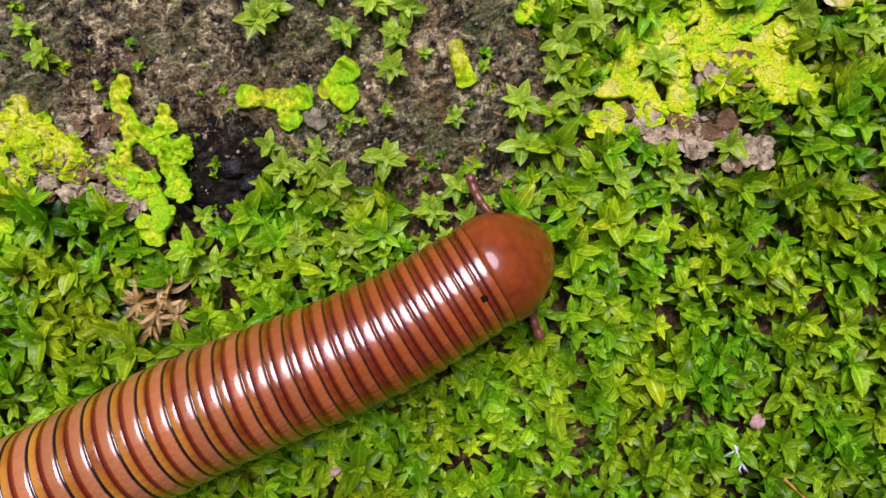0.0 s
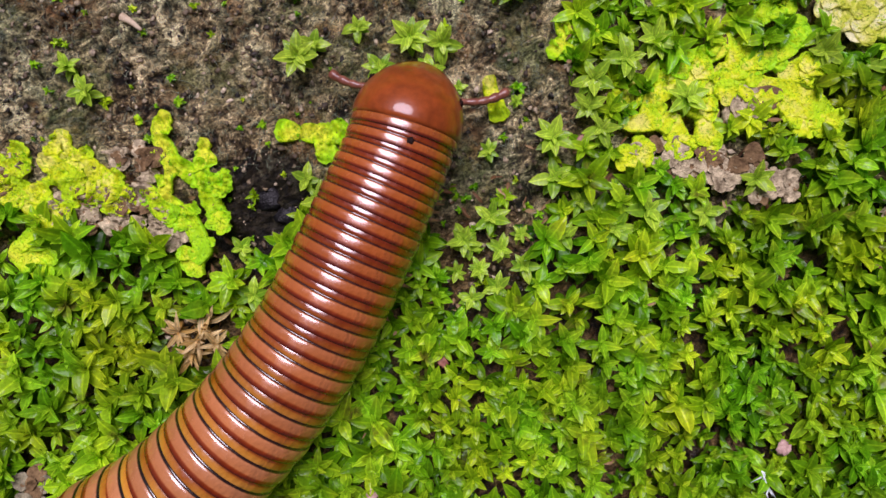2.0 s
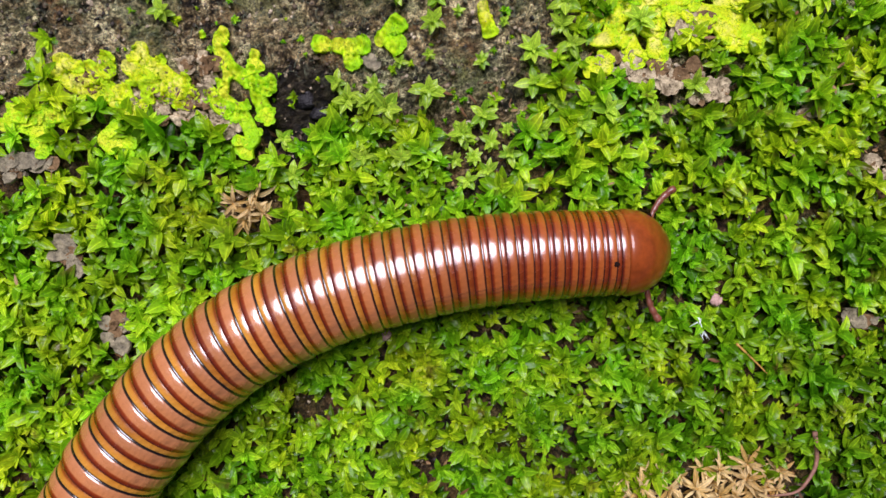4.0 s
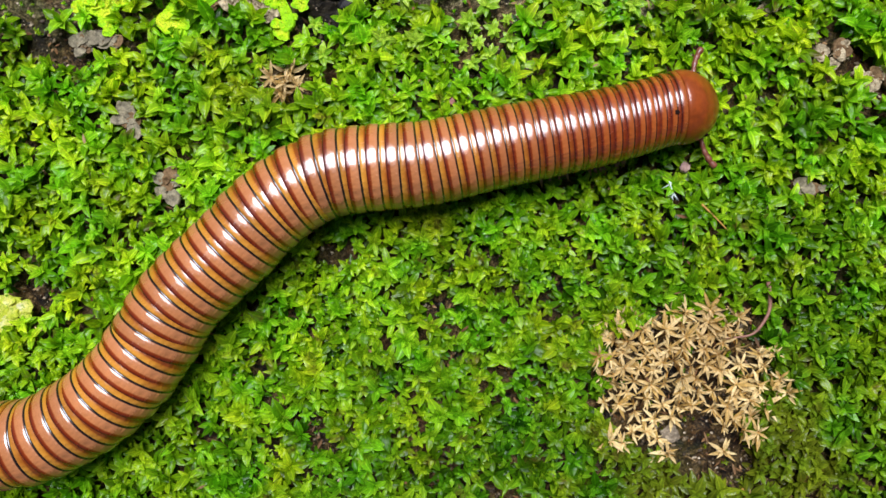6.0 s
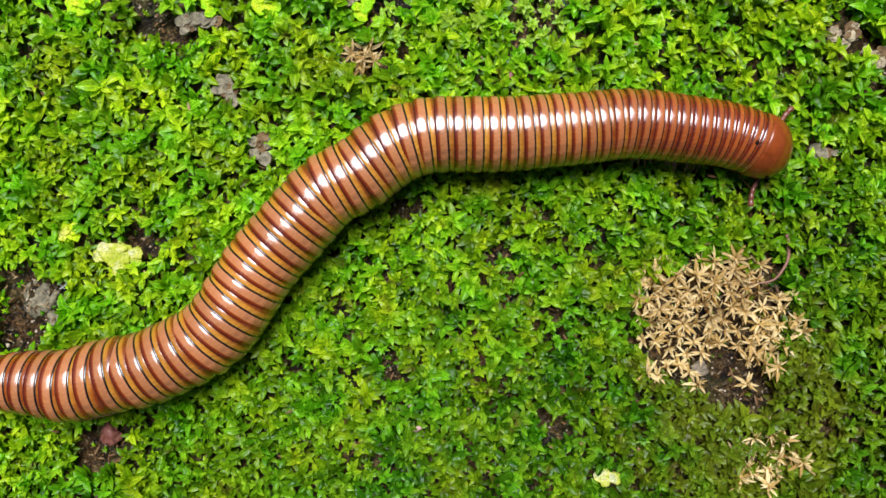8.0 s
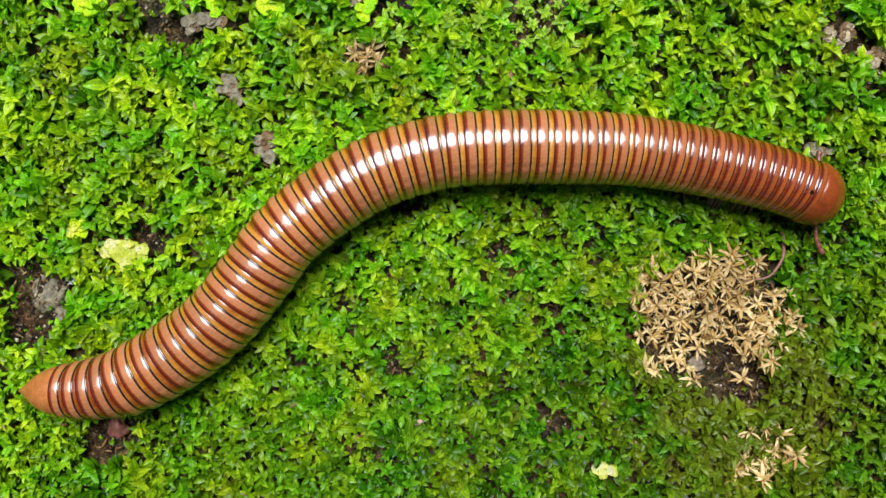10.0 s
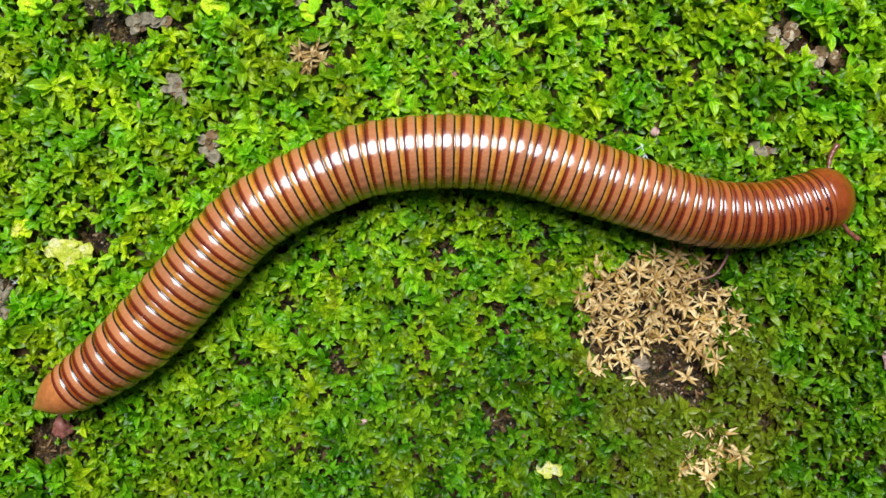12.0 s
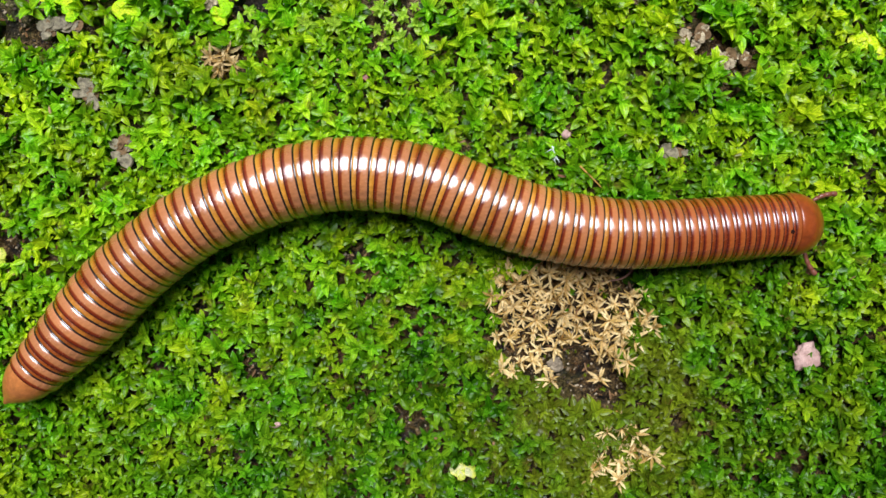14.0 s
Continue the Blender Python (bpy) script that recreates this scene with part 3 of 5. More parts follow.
def leaves(x, y, z, yaw, length, width, lift, curl, fold, tone):
    """Verts and triangles of many keeled, pointed leaves; arrays give one value a leaf (mm, radians)."""
    e = lift[:, None] - curl[:, None] * LEAF_U * 0.5
    e1 = lift[:, None] - curl[:, None] * LEAF_U
    r, h = length[:, None] * LEAF_U * np.cos(e), length[:, None] * LEAF_U * np.sin(e)
    s = width[:, None] * LEAF_W
    up = np.abs(s) * fold[:, None]
    r, h = r - up * np.sin(e1), h + up * np.cos(e1)
    c, n = np.cos(yaw)[:, None], np.sin(yaw)[:, None]
    v = np.stack([x[:, None] + r * c - s * n, y[:, None] + r * n + s * c, z[:, None] + h], -1).reshape(-1, 3)
    t = (np.arange(len(x))[:, None, None] * 14 + LEAF_TRIS).reshape(-1, 3)
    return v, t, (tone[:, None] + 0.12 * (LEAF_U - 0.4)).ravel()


def rosette_leaves(rng, x, y, z, size, lower=True):
    """Leaf arrays for rosettes at x, y with their tops at z; size is the length of an outer leaf."""
    # last value is tone: paler centres, and shade between leaves painted into lower whorls
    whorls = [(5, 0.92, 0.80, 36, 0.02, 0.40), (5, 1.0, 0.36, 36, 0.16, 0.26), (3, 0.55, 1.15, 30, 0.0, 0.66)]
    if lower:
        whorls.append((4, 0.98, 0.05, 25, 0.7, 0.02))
    got = []
    lean_a, lean = rng.uniform(0, 6.28, len(x)), rng.uniform(0, 0.6, len(x))
    plant_tone = rng.normal(0, 0.11, len(x))
    for count, part_len, lift, curl, drop, tone in whorls:
        turn = rng.uniform(0, 6.28, len(x))
        for k in range(count):
            yaw = turn + 6.28 * k / count + rng.normal(0, 0.42, len(x))
            ln = size * part_len * rng.uniform(0.62, 1.2, len(x))
            lf = lift + rng.normal(0, 0.27, len(x)) + lean * np.cos(yaw - lean_a)
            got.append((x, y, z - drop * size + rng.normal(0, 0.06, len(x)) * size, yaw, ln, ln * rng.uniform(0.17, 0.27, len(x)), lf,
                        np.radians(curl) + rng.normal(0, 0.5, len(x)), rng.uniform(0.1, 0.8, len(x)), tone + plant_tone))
    return [np.concatenate(a) for a in zip(*got)]


def leaf_size(x, y):
    """Length of the outer leaves: large along the bank and to the west, fine on the open carpet."""
    near = np.clip((y - 8) / 34, 0, 1)
    west = np.clip((-x - 35) / 35, 0, 1) * np.clip((y + 5) / 20, 0, 1)
    return 2.12 + 0.42 * np.maximum(near, west * 0.75) + 0.2 * wave(x, y, 22, 21)


SPROUTS = [(-46.3, 55.7, 1.6), (-44.6, 53.2, 1.7), (-24.6, 55.6, 2.2), (-23.4, 57, 1.6), (-17.2, 54.6, 1.7), (-12.6, 54.2, 1.8), (-12.9, 51.2, 2), (-11.5, 56.8, 2),
           (-14.4, 57.4, 2.2), (-16.9, 46.8, 1), (-7.4, 46.8, 1.2), (-18.6, 41.3, 2.4), (-20.9, 42.2, 2), (-13.6, 43.2, 2.2), (-23.2, 42.6, 1.9), (-24.4, 44.6, 1.6)]
SPROUTS += [(-7.3, 40.6, 1.9), (-21.3, 35.9, 2.3), (-17, 35.6, 2.2), (-25.6, 36.8, 2.1), (-1.5, 47.8, 2.2), (-1.3, 44.2, 2.3), (1.2, 41.9, 1.7), (2.2, 53, 2.2),
            (1.9, 50.6, 2.1), (3.1, 48.6, 1.9), (11.2, 51.4, 2.2), (7.4, 41, 2.6), (4.3, 39.2, 2.2), (12.8, 40.6, 2.1), (17.5, 43.6, 2.3), (5.4, 54.8, 2.2), (8.2, 56.6, 2.2)]
SPROUTS += [(-0.4, 38.8, 1.8), (-29.8, 33.9, 1.9), (-31, 38.3, 1.5), (-9.9, 38.6, 2), (-19.3, 58.6, 1.5), (-14.2, 62.7, 1.9), (-4.9, 61.4, 2), (-3.1, 63, 2.2), (2.6, 62.3, 2.2),
            (23.4, 61.6, 2.3), (30.7, 53.7, 2.4), (24.3, 55.4, 2.2), (-10, 52.8, 0.9), (-20, 44, 1.5), (-13.5, 47.5, 0.9), (-4.6, 51.5, 0.9)]
SPROUTS += [(-6.3, 37.6, 1.5), (-8.4, 35.8, 1.3), (-4.2, 36, 1.7), (-6.8, 34, 1.6), (-9.2, 33, 1.5), (-4.4, 39, 1.3), (-9.3, 38, 1.4), (-10.6, 35.6, 1.2)]


def grow_carpet():
    """Darts on the plan, none closer than a share of the leaf size, off the bare patches and clear of the single sprouts."""
    rng = np.random.RandomState(5)
    cell, kept, grid = 1.2, [], {}
    for x, y, s in SPROUTS:
        grid.setdefault((int(x // cell), int(y // cell)), []).append((x, y, s * 0.8))
    px, py = rng.uniform(-98, 80, 60000), rng.uniform(-47, 70, 60000)
    sizes, open_soil = leaf_size(px, py), bare(px, py)
    thin = wave(px, py, 16, 31) + 0.6 * wave(px, py, 6, 32)
    for x, y, s, b, th in zip(px, py, sizes, open_soil, thin):
        if (th > 1.0 and rng.rand() < 0.7):
            continue
        if b:
            # a sparse film of seedlings on the open soil
            if rng.rand() > (0.05 if y < 50 else 0.022):
                continue
            s = rng.uniform(0.35, 0.75)
        gap, i, j = s * 0.70, int(x // cell), int(y // cell)
        near = [q for a in range(i - 2, i + 3) for c in range(j - 2, j + 3) for q in grid.get((a, c), ())]
        if all((x - q[0]) ** 2 + (y - q[1]) ** 2 > (gap * 0.5 + q[2] * 0.5) ** 2 for q in near):
            grid.setdefault((i, j), []).append((x, y, gap))
            kept.append((x, y, s * (0.68 + 0.62 * rng.rand() ** 1.4)))
    return np.array(kept)


def moss_top(x, y):
    return np.where(bare(x, y), soil_height(x, y) + 0.45, 0.0) + ~bare(x, y) * (-0.35 + wave(x, y, 11, 41) * 0.5 + wave(x, y, 3.5, 42) * 0.55 + wave(x, y, 1.6, 43) * 0.3)


def build_moss():
    rng = np.random.RandomState(11)
    k = grow_carpet()
    stretch = (k[:, 0] > -14) & (k[:, 0] < 33) & (k[:, 1] > 16) & (k[:, 1] < 50)
    near = np.where(stretch)[0][:300]
    rest = np.setdiff1d(np.arange(len(k)), near)
    x, y, s = k[rest].T
    top = moss_top(x, y)
    # coarser plants past the edges of the plan
    ox, oy = rng.uniform(-190, 175, 9000), rng.uniform(-140, 160, 9000)
    away = (ox < -99) | (ox > 81) | (oy < -48) | (oy > 71)
    ox, oy = ox[away][:2600], oy[away][:2600]
    outer = [a[:len(ox) * 11] for a in rosette_leaves(rng, ox, oy, moss_top(ox, oy), np.full(len(ox), 3.2))]
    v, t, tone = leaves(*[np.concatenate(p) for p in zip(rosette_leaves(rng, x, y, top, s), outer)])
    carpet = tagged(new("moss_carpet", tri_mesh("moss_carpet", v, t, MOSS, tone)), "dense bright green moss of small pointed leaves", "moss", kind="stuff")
    forms = []
    for _ in range(16):
        o = np.zeros(1)
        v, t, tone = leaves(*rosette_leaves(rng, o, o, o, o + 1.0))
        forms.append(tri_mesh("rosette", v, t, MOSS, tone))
    for i in near:
        x, y, s = k[i]
        ob = new("rosette", forms[rng.randint(16)])
        ob.parent = carpet
        h = float(moss_top(np.array([x]), np.array([y]))[0])
        ob.matrix_basis = Matrix.Translation((x * MM, y * MM, h * MM)) @ Matrix.Rotation(rng.uniform(0, 6.28), 4, "Z") @ Matrix.Diagonal((s, s, s, 1))


def leafy_plant(name, rng, count_outer, count_inner, slim, material, label, category, group, flat=0.5, wild=0.0):
    """One plant of unit size: a short stem and leaves of their own."""
    plant = tagged(new(name), label, category, group)
    mesh_object("stem", *tube([(0, 0, -1.2), (0.03, 0.02, -0.5), (0, 0, 0.05)], [0.11, 0.09, 0.06], 6), material, plant)
    for count, part_len, lift, drop in ((count_outer, 1.0, flat, 0.12), (count_inner, 0.62, 1.0, 0.0), (4, 0.8, 0.12, 0.5)):
        turn = rng.uniform(0, 6.28)
        for j in range(count):
            ln = part_len * rng.uniform(0.8, 1.15) * (1 - wild * rng.uniform(0, 0.4))
            one = [np.array([q]) for q in (0.0, 0.0, -drop, turn + 6.28 * j / count + rng.normal(0, 0.2 + 0.35 * wild), ln, ln * slim * rng.uniform(0.85, 1.2),
                                           lift + rng.normal(0, 0.2 + 0.3 * wild), rng.uniform(0.2, 1.2), rng.uniform(0.15, 0.5), (0.3 if drop > 0.3 else 0.42 if drop else 0.6) + rng.uniform(-0.2, 0.2) * (1 + wild))]
            v, t, tone = leaves(*one)
            leaf = new("leaf", tri_mesh("leaf", v, t, material, tone))
            leaf.parent = plant
    return plant


def settle(plant, x, y, s, yaw, lean=0.0, lift=-9.0):
    """Stand a plant of unit size at x, y, with its stem in the soil."""
    z = max(soil_at(x, y) + 1.05 * s, lift)
    return Matrix.Translation((x * MM, y * MM, z * MM)) @ Matrix.Rotation(yaw, 4, "Z") @ Matrix.Rotation(lean, 4, "X")


def plant_out(forms, places, rng, spread=0.15, lift=-9.0):
    used = set()
    for i, (x, y, s) in enumerate(places):
        form = forms[i % len(forms)]
        m = settle(form, x, y, s, rng.uniform(0, 6.28), rng.normal(0, spread), lift + rng.normal(0, 0.3))
        if id(form) in used:
            form = copy_thing(form, m)
        used.add(id(forms[i % len(forms)]))
        form.matrix_basis = m @ Matrix.Diagonal((s, s, s, 1))


build_moss()
rng = np.random.RandomState(17)
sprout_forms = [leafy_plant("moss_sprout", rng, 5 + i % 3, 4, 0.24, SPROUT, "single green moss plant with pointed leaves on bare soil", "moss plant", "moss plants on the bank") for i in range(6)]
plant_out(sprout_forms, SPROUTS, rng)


def withered_places():
    r, got = np.random.RandomState(23), []
    for _ in range(6000):
        x, y = r.uniform(6, 35), r.uniform(-37, -1)
        one = inside(WITHERED, np.array(x + r.normal(0, 0.9)), np.array(y + r.normal(0, 0.9))) and (y > -15 or r.rand() < 0.12)
        two = inside(WITHERED_SMALL, np.array(x), np.array(y))
        hollow = (x - 20.5) ** 2 / 20 + (y + 18) ** 2 / 9 < 1 or (x > 27 and y > -6.5 and y < 0)
        if (one or (two and r.rand() < 0.5)) and not hollow and all((x - a) ** 2 + (y - b) ** 2 > 1.65 ** 2 for a, b, _ in got):
            got.append((x, y, r.uniform(1.8, 2.9)))
    return got


straw_forms = [leafy_plant("withered_moss", rng, 7, 6, 0.105, STRAW, "withered straw-coloured moss star with narrow leaves", "dry moss", "withered moss patch", 0.55, 0.6) for _ in range(10)]
NEST = [(-36.6, 30.6, 2.5), (-34.3, 31.2, 2.9), (-33.2, 29.4, 2.3), (-35.4, 28.6, 2.6), (-34.6, 29.9, 3.0), (-69.4, -5, 1.1), (-68.6, -4, 0.9)]
plant_out(straw_forms, withered_places() + NEST, rng, 0.5, -0.4)


# ---- lichens ----
def lobe_mesh(line, half, rng, thick=0.07):
    """A thin crinkled lobe of lichen along a line (mm): it widens to a scalloped tip. Verts, faces, and how near each vert is to the tip or margin."""
    pts = [Vector((*p, 0)) for p in line]
    if len(pts) == 1:
        pts = [pts[0] - Vector((half * 0.8, 0, 0)), pts[0] + Vector((half * 0.8, 0.2, 0))]
    dense = []
    for a, b in zip(pts, pts[1:]):
        steps = max(4, int((b - a).length / 0.3))
        dense += [a.lerp(b, i / steps) for i in range(steps)]
    dense.append(pts[-1])
    for _ in range(3):
        dense = [dense[0]] + [(a + b * 2 + c) / 4 for a, b, c in zip(dense, dense[1:], dense[2:])] + [dense[-1]]
    q = np.array([p[:2] for p in dense])
    arc = np.concatenate([[0], np.cumsum(np.linalg.norm(np.diff(q, axis=0), axis=1))])
    total = arc[-1]
    ph = rng.uniform(0, 6.28, 6)
    lobes = rng.choice((1.5, 2.0, 2.5))
    rows = max(7, int((total + half) / 0.24))
    across = (-1.0, -0.96, -0.74, -0.48, -0.22, 0.04, 0.3, 0.54, 0.78, 0.96, 1.0)
    v = np.array(across)[None, :]
    f = np.linspace(0, 1, rows + 1)[:, None]
    v1 = np.clip(v, -0.97, 0.97)
    bow = np.sqrt(1 - v1 * v1)
    start = half * (0.8 - 0.8 * bow)
    scallop = 0.20 * half * (1 - np.abs(np.sin(lobes * math.pi * (v1 + 1) / 2 + ph[5] * 0.15)) ** 0.6)
    end = total + half * (0.75 * bow - 0.45) - scallop
    at = start + f * np.maximum(end - start, 0.1)
    e0, e1 = np.maximum(0.0, np.minimum(at, total) - 0.3), np.minimum(total, at + 0.3)
    dx = np.interp(e1, arc, q[:, 0]) - np.interp(e0, arc, q[:, 0])
    dy = np.interp(e1, arc, q[:, 1]) - np.interp(e0, arc, q[:, 1])
    ln = np.hypot(dx, dy)
    dx, dy = dx / ln, dy / ln
    past = np.maximum(at - total, 0)
    g = at * (1.35 / max(half, 0.5))
    edge = (0.78 + 0.34 * f) * (0.94 + 0.12 * np.abs(np.sin(g + ph[0] + (v > 0) * 2.1)) ** 0.55 + 0.03 * np.abs(np.sin(g * 2.7 + ph[1] + (v > 0) * 1.3)) ** 0.6)
    x = np.interp(at, arc, q[:, 0]) + dx * past - dy * v1 * half * edge
    y = np.interp(at, arc, q[:, 1]) + dy * past + dx * v1 * half * edge
    wrinkle = 0.055 * np.sin(at * 9 + 2.5 * np.sin(v1 * 2.2 + ph[3]) + ph[2]) + 0.07 * np.sin(at * 2.1 + v1 * 2.4 + ph[4])
    soil_z = soil_height(x, y)
    sunk = soil_z < -1.75
    top = np.where(sunk, -0.65, soil_z + 0.30) + thick + 0.16 * v1 * v1 * half + 0.12 * f + wrinkle
    z = np.where(np.abs(v) < 0.99, top, np.where(sunk, np.maximum(soil_z - 0.05, top - 0.8), top - 0.34))
    verts = [tuple(p) for p in np.stack([x, y, z], -1).reshape(-1, 3)]
    tip = np.maximum(f ** 2.2, 0.75 * np.abs(v1) ** 3).ravel().tolist()
    faces = []
    w = len(across)
    for i in range(rows):
        for k in range(w - 1):
            a = i * w + k
            faces.append((a, a + 1, a + w + 1, a + w)[::-1])
    return verts, faces, tip


def lichen(label, lines, half, material, buds=2):
    """A thallus: each branch a lobe of its own, forked into short scalloped lobes at its tip and sides."""
    base = Vector((*lines[0][0], 0))
    rng = np.random.RandomState(int(abs(base.x * 13 + base.y * 7)) + 1)
    half = half * 1.22
    top = tagged(new("lichen"), label, "lichen", "lichen patches")
    top.location = (base.x * MM, base.y * MM, soil_at(base.x, base.y) * MM)
    for n, line in enumerate(lines):
        todo = [(line, half * rng.uniform(0.8, 1.05))]
        if len(line) > 1:
            (ax, ay), (bx, by) = line[-2], line[-1]
            a0 = math.atan2(by - ay, bx - ax)
            for b in range(buds):
                a = a0 + (b - (buds - 1) / 2) * rng.uniform(0.8, 1.25)
                ln = half * rng.uniform(1.0, 1.6)
                todo.append(([(bx - 0.5 * math.cos(a0), by - 0.5 * math.sin(a0)), (bx + ln * math.cos(a), by + ln * math.sin(a))], half * rng.uniform(0.5, 0.8)))
        for (ax, ay), (bx, by) in zip(line, line[1:]):
            for turn in (-1, 1):
                if buds and rng.rand() < 0.75:
                    a = math.atan2(by - ay, bx - ax) + turn * rng.uniform(0.6, 1.2)
                    u = rng.uniform(0.25, 0.75)
                    mx, my, ln = ax + (bx - ax) * u, ay + (by - ay) * u, half * rng.uniform(1.1, 1.9)
                    todo.append(([(mx, my), (mx + ln * math.cos(a), my + ln * math.sin(a))], half * rng.uniform(0.42, 0.68)))
        for j, (path, h) in enumerate(todo):
            v, f, tip = lobe_mesh(path, h, rng)
            v = [(p[0] - base.x, p[1] - base.y, p[2] - soil_at(base.x, base.y) + 0.07 * ((n * 3 + j) % 5)) for p in v]
            lobe = mesh_object("lobe", v, f, material, top)
            lobe.data.attributes.new("tip", "FLOAT", "POINT").data.foreach_set("value", tip)
    return top


for entry in LICHENS:
    lichen(*entry)


# ---- grit, crumbs, twigs ----
def lump_mesh(size, rng, flat=0.6, detail=3):
    bm = bmesh.new()
    bmesh.ops.create_icosphere(bm, subdivisions=detail, radius=1.0)
    off = Vector(rng.uniform(-50, 50, 3))
    for v in bm.verts:
        k = 1 + 0.55 * noise.noise(v.co * 1.2 + off) + 0.3 * noise.noise(v.co * 2.9 + off) + 0.16 * noise.noise(v.co * 6.5 + off)
        v.co = Vector((v.co.x * size[0], v.co.y * size[1], v.co.z * size[2] * flat)) * k
    verts = [tuple(v.co) for v in bm.verts]
    faces = [tuple(q.index for q in f.verts) for f in bm.faces]
    bm.free()
    return verts, faces


def pebble(x, y, z, size, material, label, rng, yaw=0.0):
    ob = tagged(mesh_object("pebble", *lump_mesh(size, rng), material), label, "pebble", "grit in the moss")
    ob.matrix_basis = pose(x * MM, y * MM, z * MM, 0, 0, yaw)
    return ob


def crumbs():
    rng = np.random.RandomState(37)
    bm = bmesh.new()
    bmesh.ops.create_icosphere(bm, subdivisions=1, radius=1.0)
    sv = np.array([v.co[:] for v in bm.verts])
    sf = np.array([[q.index for q in f.verts] for f in bm.faces])
    bm.free()
    x, y = rng.uniform(-92, 75, 52000), rng.uniform(-42, 72, 52000)
    keep = bare(x, y) & ~under_lichen(x, y, 1.1) & ((x + 28) ** 2 + (y - 42) ** 2 > 4)
    x, y = x[keep][:14000], y[keep][:14000]
    r = 0.07 + 0.30 * rng.rand(len(x)) ** 3.2
    jit = rng.uniform(0.45, 1.5, (len(x), len(sv), 1))
    shape = np.stack([rng.uniform(0.7, 1.3, len(x)), rng.uniform(0.7, 1.3, len(x)), rng.uniform(0.4, 0.8, len(x))], 1)
    v = sv[None] * jit * (r[:, None] * shape)[:, None, :] + np.stack([x, y, soil_height(x, y) + r * 0.15], 1)[:, None, :]
    t = (np.arange(len(x))[:, None, None] * len(sv) + sf).reshape(-1, 3)
    tagged(new("soil_crumbs", tri_mesh("soil_crumbs", v.reshape(-1, 3), t, CRUMB)), "loose brown crumbs of earth on bare soil", "soil", kind="stuff")


def threads():
    """Fine pale strands that lie tangled on the bare soil."""
    rng = np.random.RandomState(39)
    x, y = rng.uniform(-70, 40, 26000), rng.uniform(34, 72, 26000)
    keep = (inside(BANK, x, y) | inside(BANK_WEST, x, y)) & (y > 45 + np.maximum(0, x + 8) * 0.4)
    x, y = x[keep][:5500], y[keep][:5500]
    n = len(x)
    a, bend, ln = rng.uniform(0, 6.28, n), rng.normal(0, 1.2, n), rng.uniform(0.4, 1.4, n)
    cols, px, py = [], x.copy(), y.copy()
    for k in range(5):
        w = 0.026 * (1 - k / 6)
        z = soil_height(px, py) + 0.12 + 0.16 * math.sin(k * 0.8)
        ang = a + bend * k / 5
        for sgn in (-1, 1):
            cols.append(np.stack([px - sgn * w * np.sin(ang), py + sgn * w * np.cos(ang), z + (0.03 if sgn > 0 else 0)], 1))
        cols.append(np.stack([px, py, z + 0.05], 1))
        px, py = px + ln / 5 * np.cos(ang), py + ln / 5 * np.sin(ang)
    v = np.stack(cols, 1)
    f = []
    for k in range(4):
        o, q = k * 3, k * 3 + 3
        for i, j in ((0, 2), (2, 1)):
            f += [(o + i, o + j, q + j), (o + i, q + j, q + i)]
    t = (np.arange(n)[:, None, None] * 15 + np.array(f)).reshape(-1, 3)
    tagged(new("moss_threads", tri_mesh("moss_threads", v.reshape(-1, 3), t, THREAD)), "fine pale grey-green strands on bare soil", "moss", kind="stuff")


def debris():
    """Dead brown leaf bits and pale grains caught on the moss."""
    rng = np.random.RandomState(61)
    x, y = rng.uniform(-92, 75, 9000), rng.uniform(-42, 64, 9000)
    open_soil = bare(x, y)
    gap = open_soil & ~inside(BANK, x, y) & ~inside(BANK_WEST, x, y) | inside(BANK, x, y) & (y < 44 + np.maximum(0, x + 8) * 0.7) & (np.abs(x + 27) > 5)
    litter = np.where(gap)[0][:560]
    caught = np.where(~open_soil)[0][:240]
    pick = np.concatenate([litter, caught])
    x, y = x[pick], y[pick]
    one = np.ones(len(x))
    v, t, tone = leaves(x, y, moss_top(x, y) + rng.uniform(-0.1, 0.7, len(x)), rng.uniform(0, 6.28, len(x)), rng.uniform(0.5, 1.7, len(x)),
                        rng.uniform(0.05, 0.22, len(x)), rng.uniform(-0.3, 0.7, len(x)), rng.uniform(-1.6, 1.9, len(x)), rng.uniform(-0.6, 0.9, len(x)), one * rng.uniform(0, 0.6, len(x)))
    tagged(new("dead_leaf_bits", tri_mesh("dead_leaf_bits", v, t, DEAD, tone)), "small brown dead leaf bits caught on moss", "dead leaf", kind="stuff")


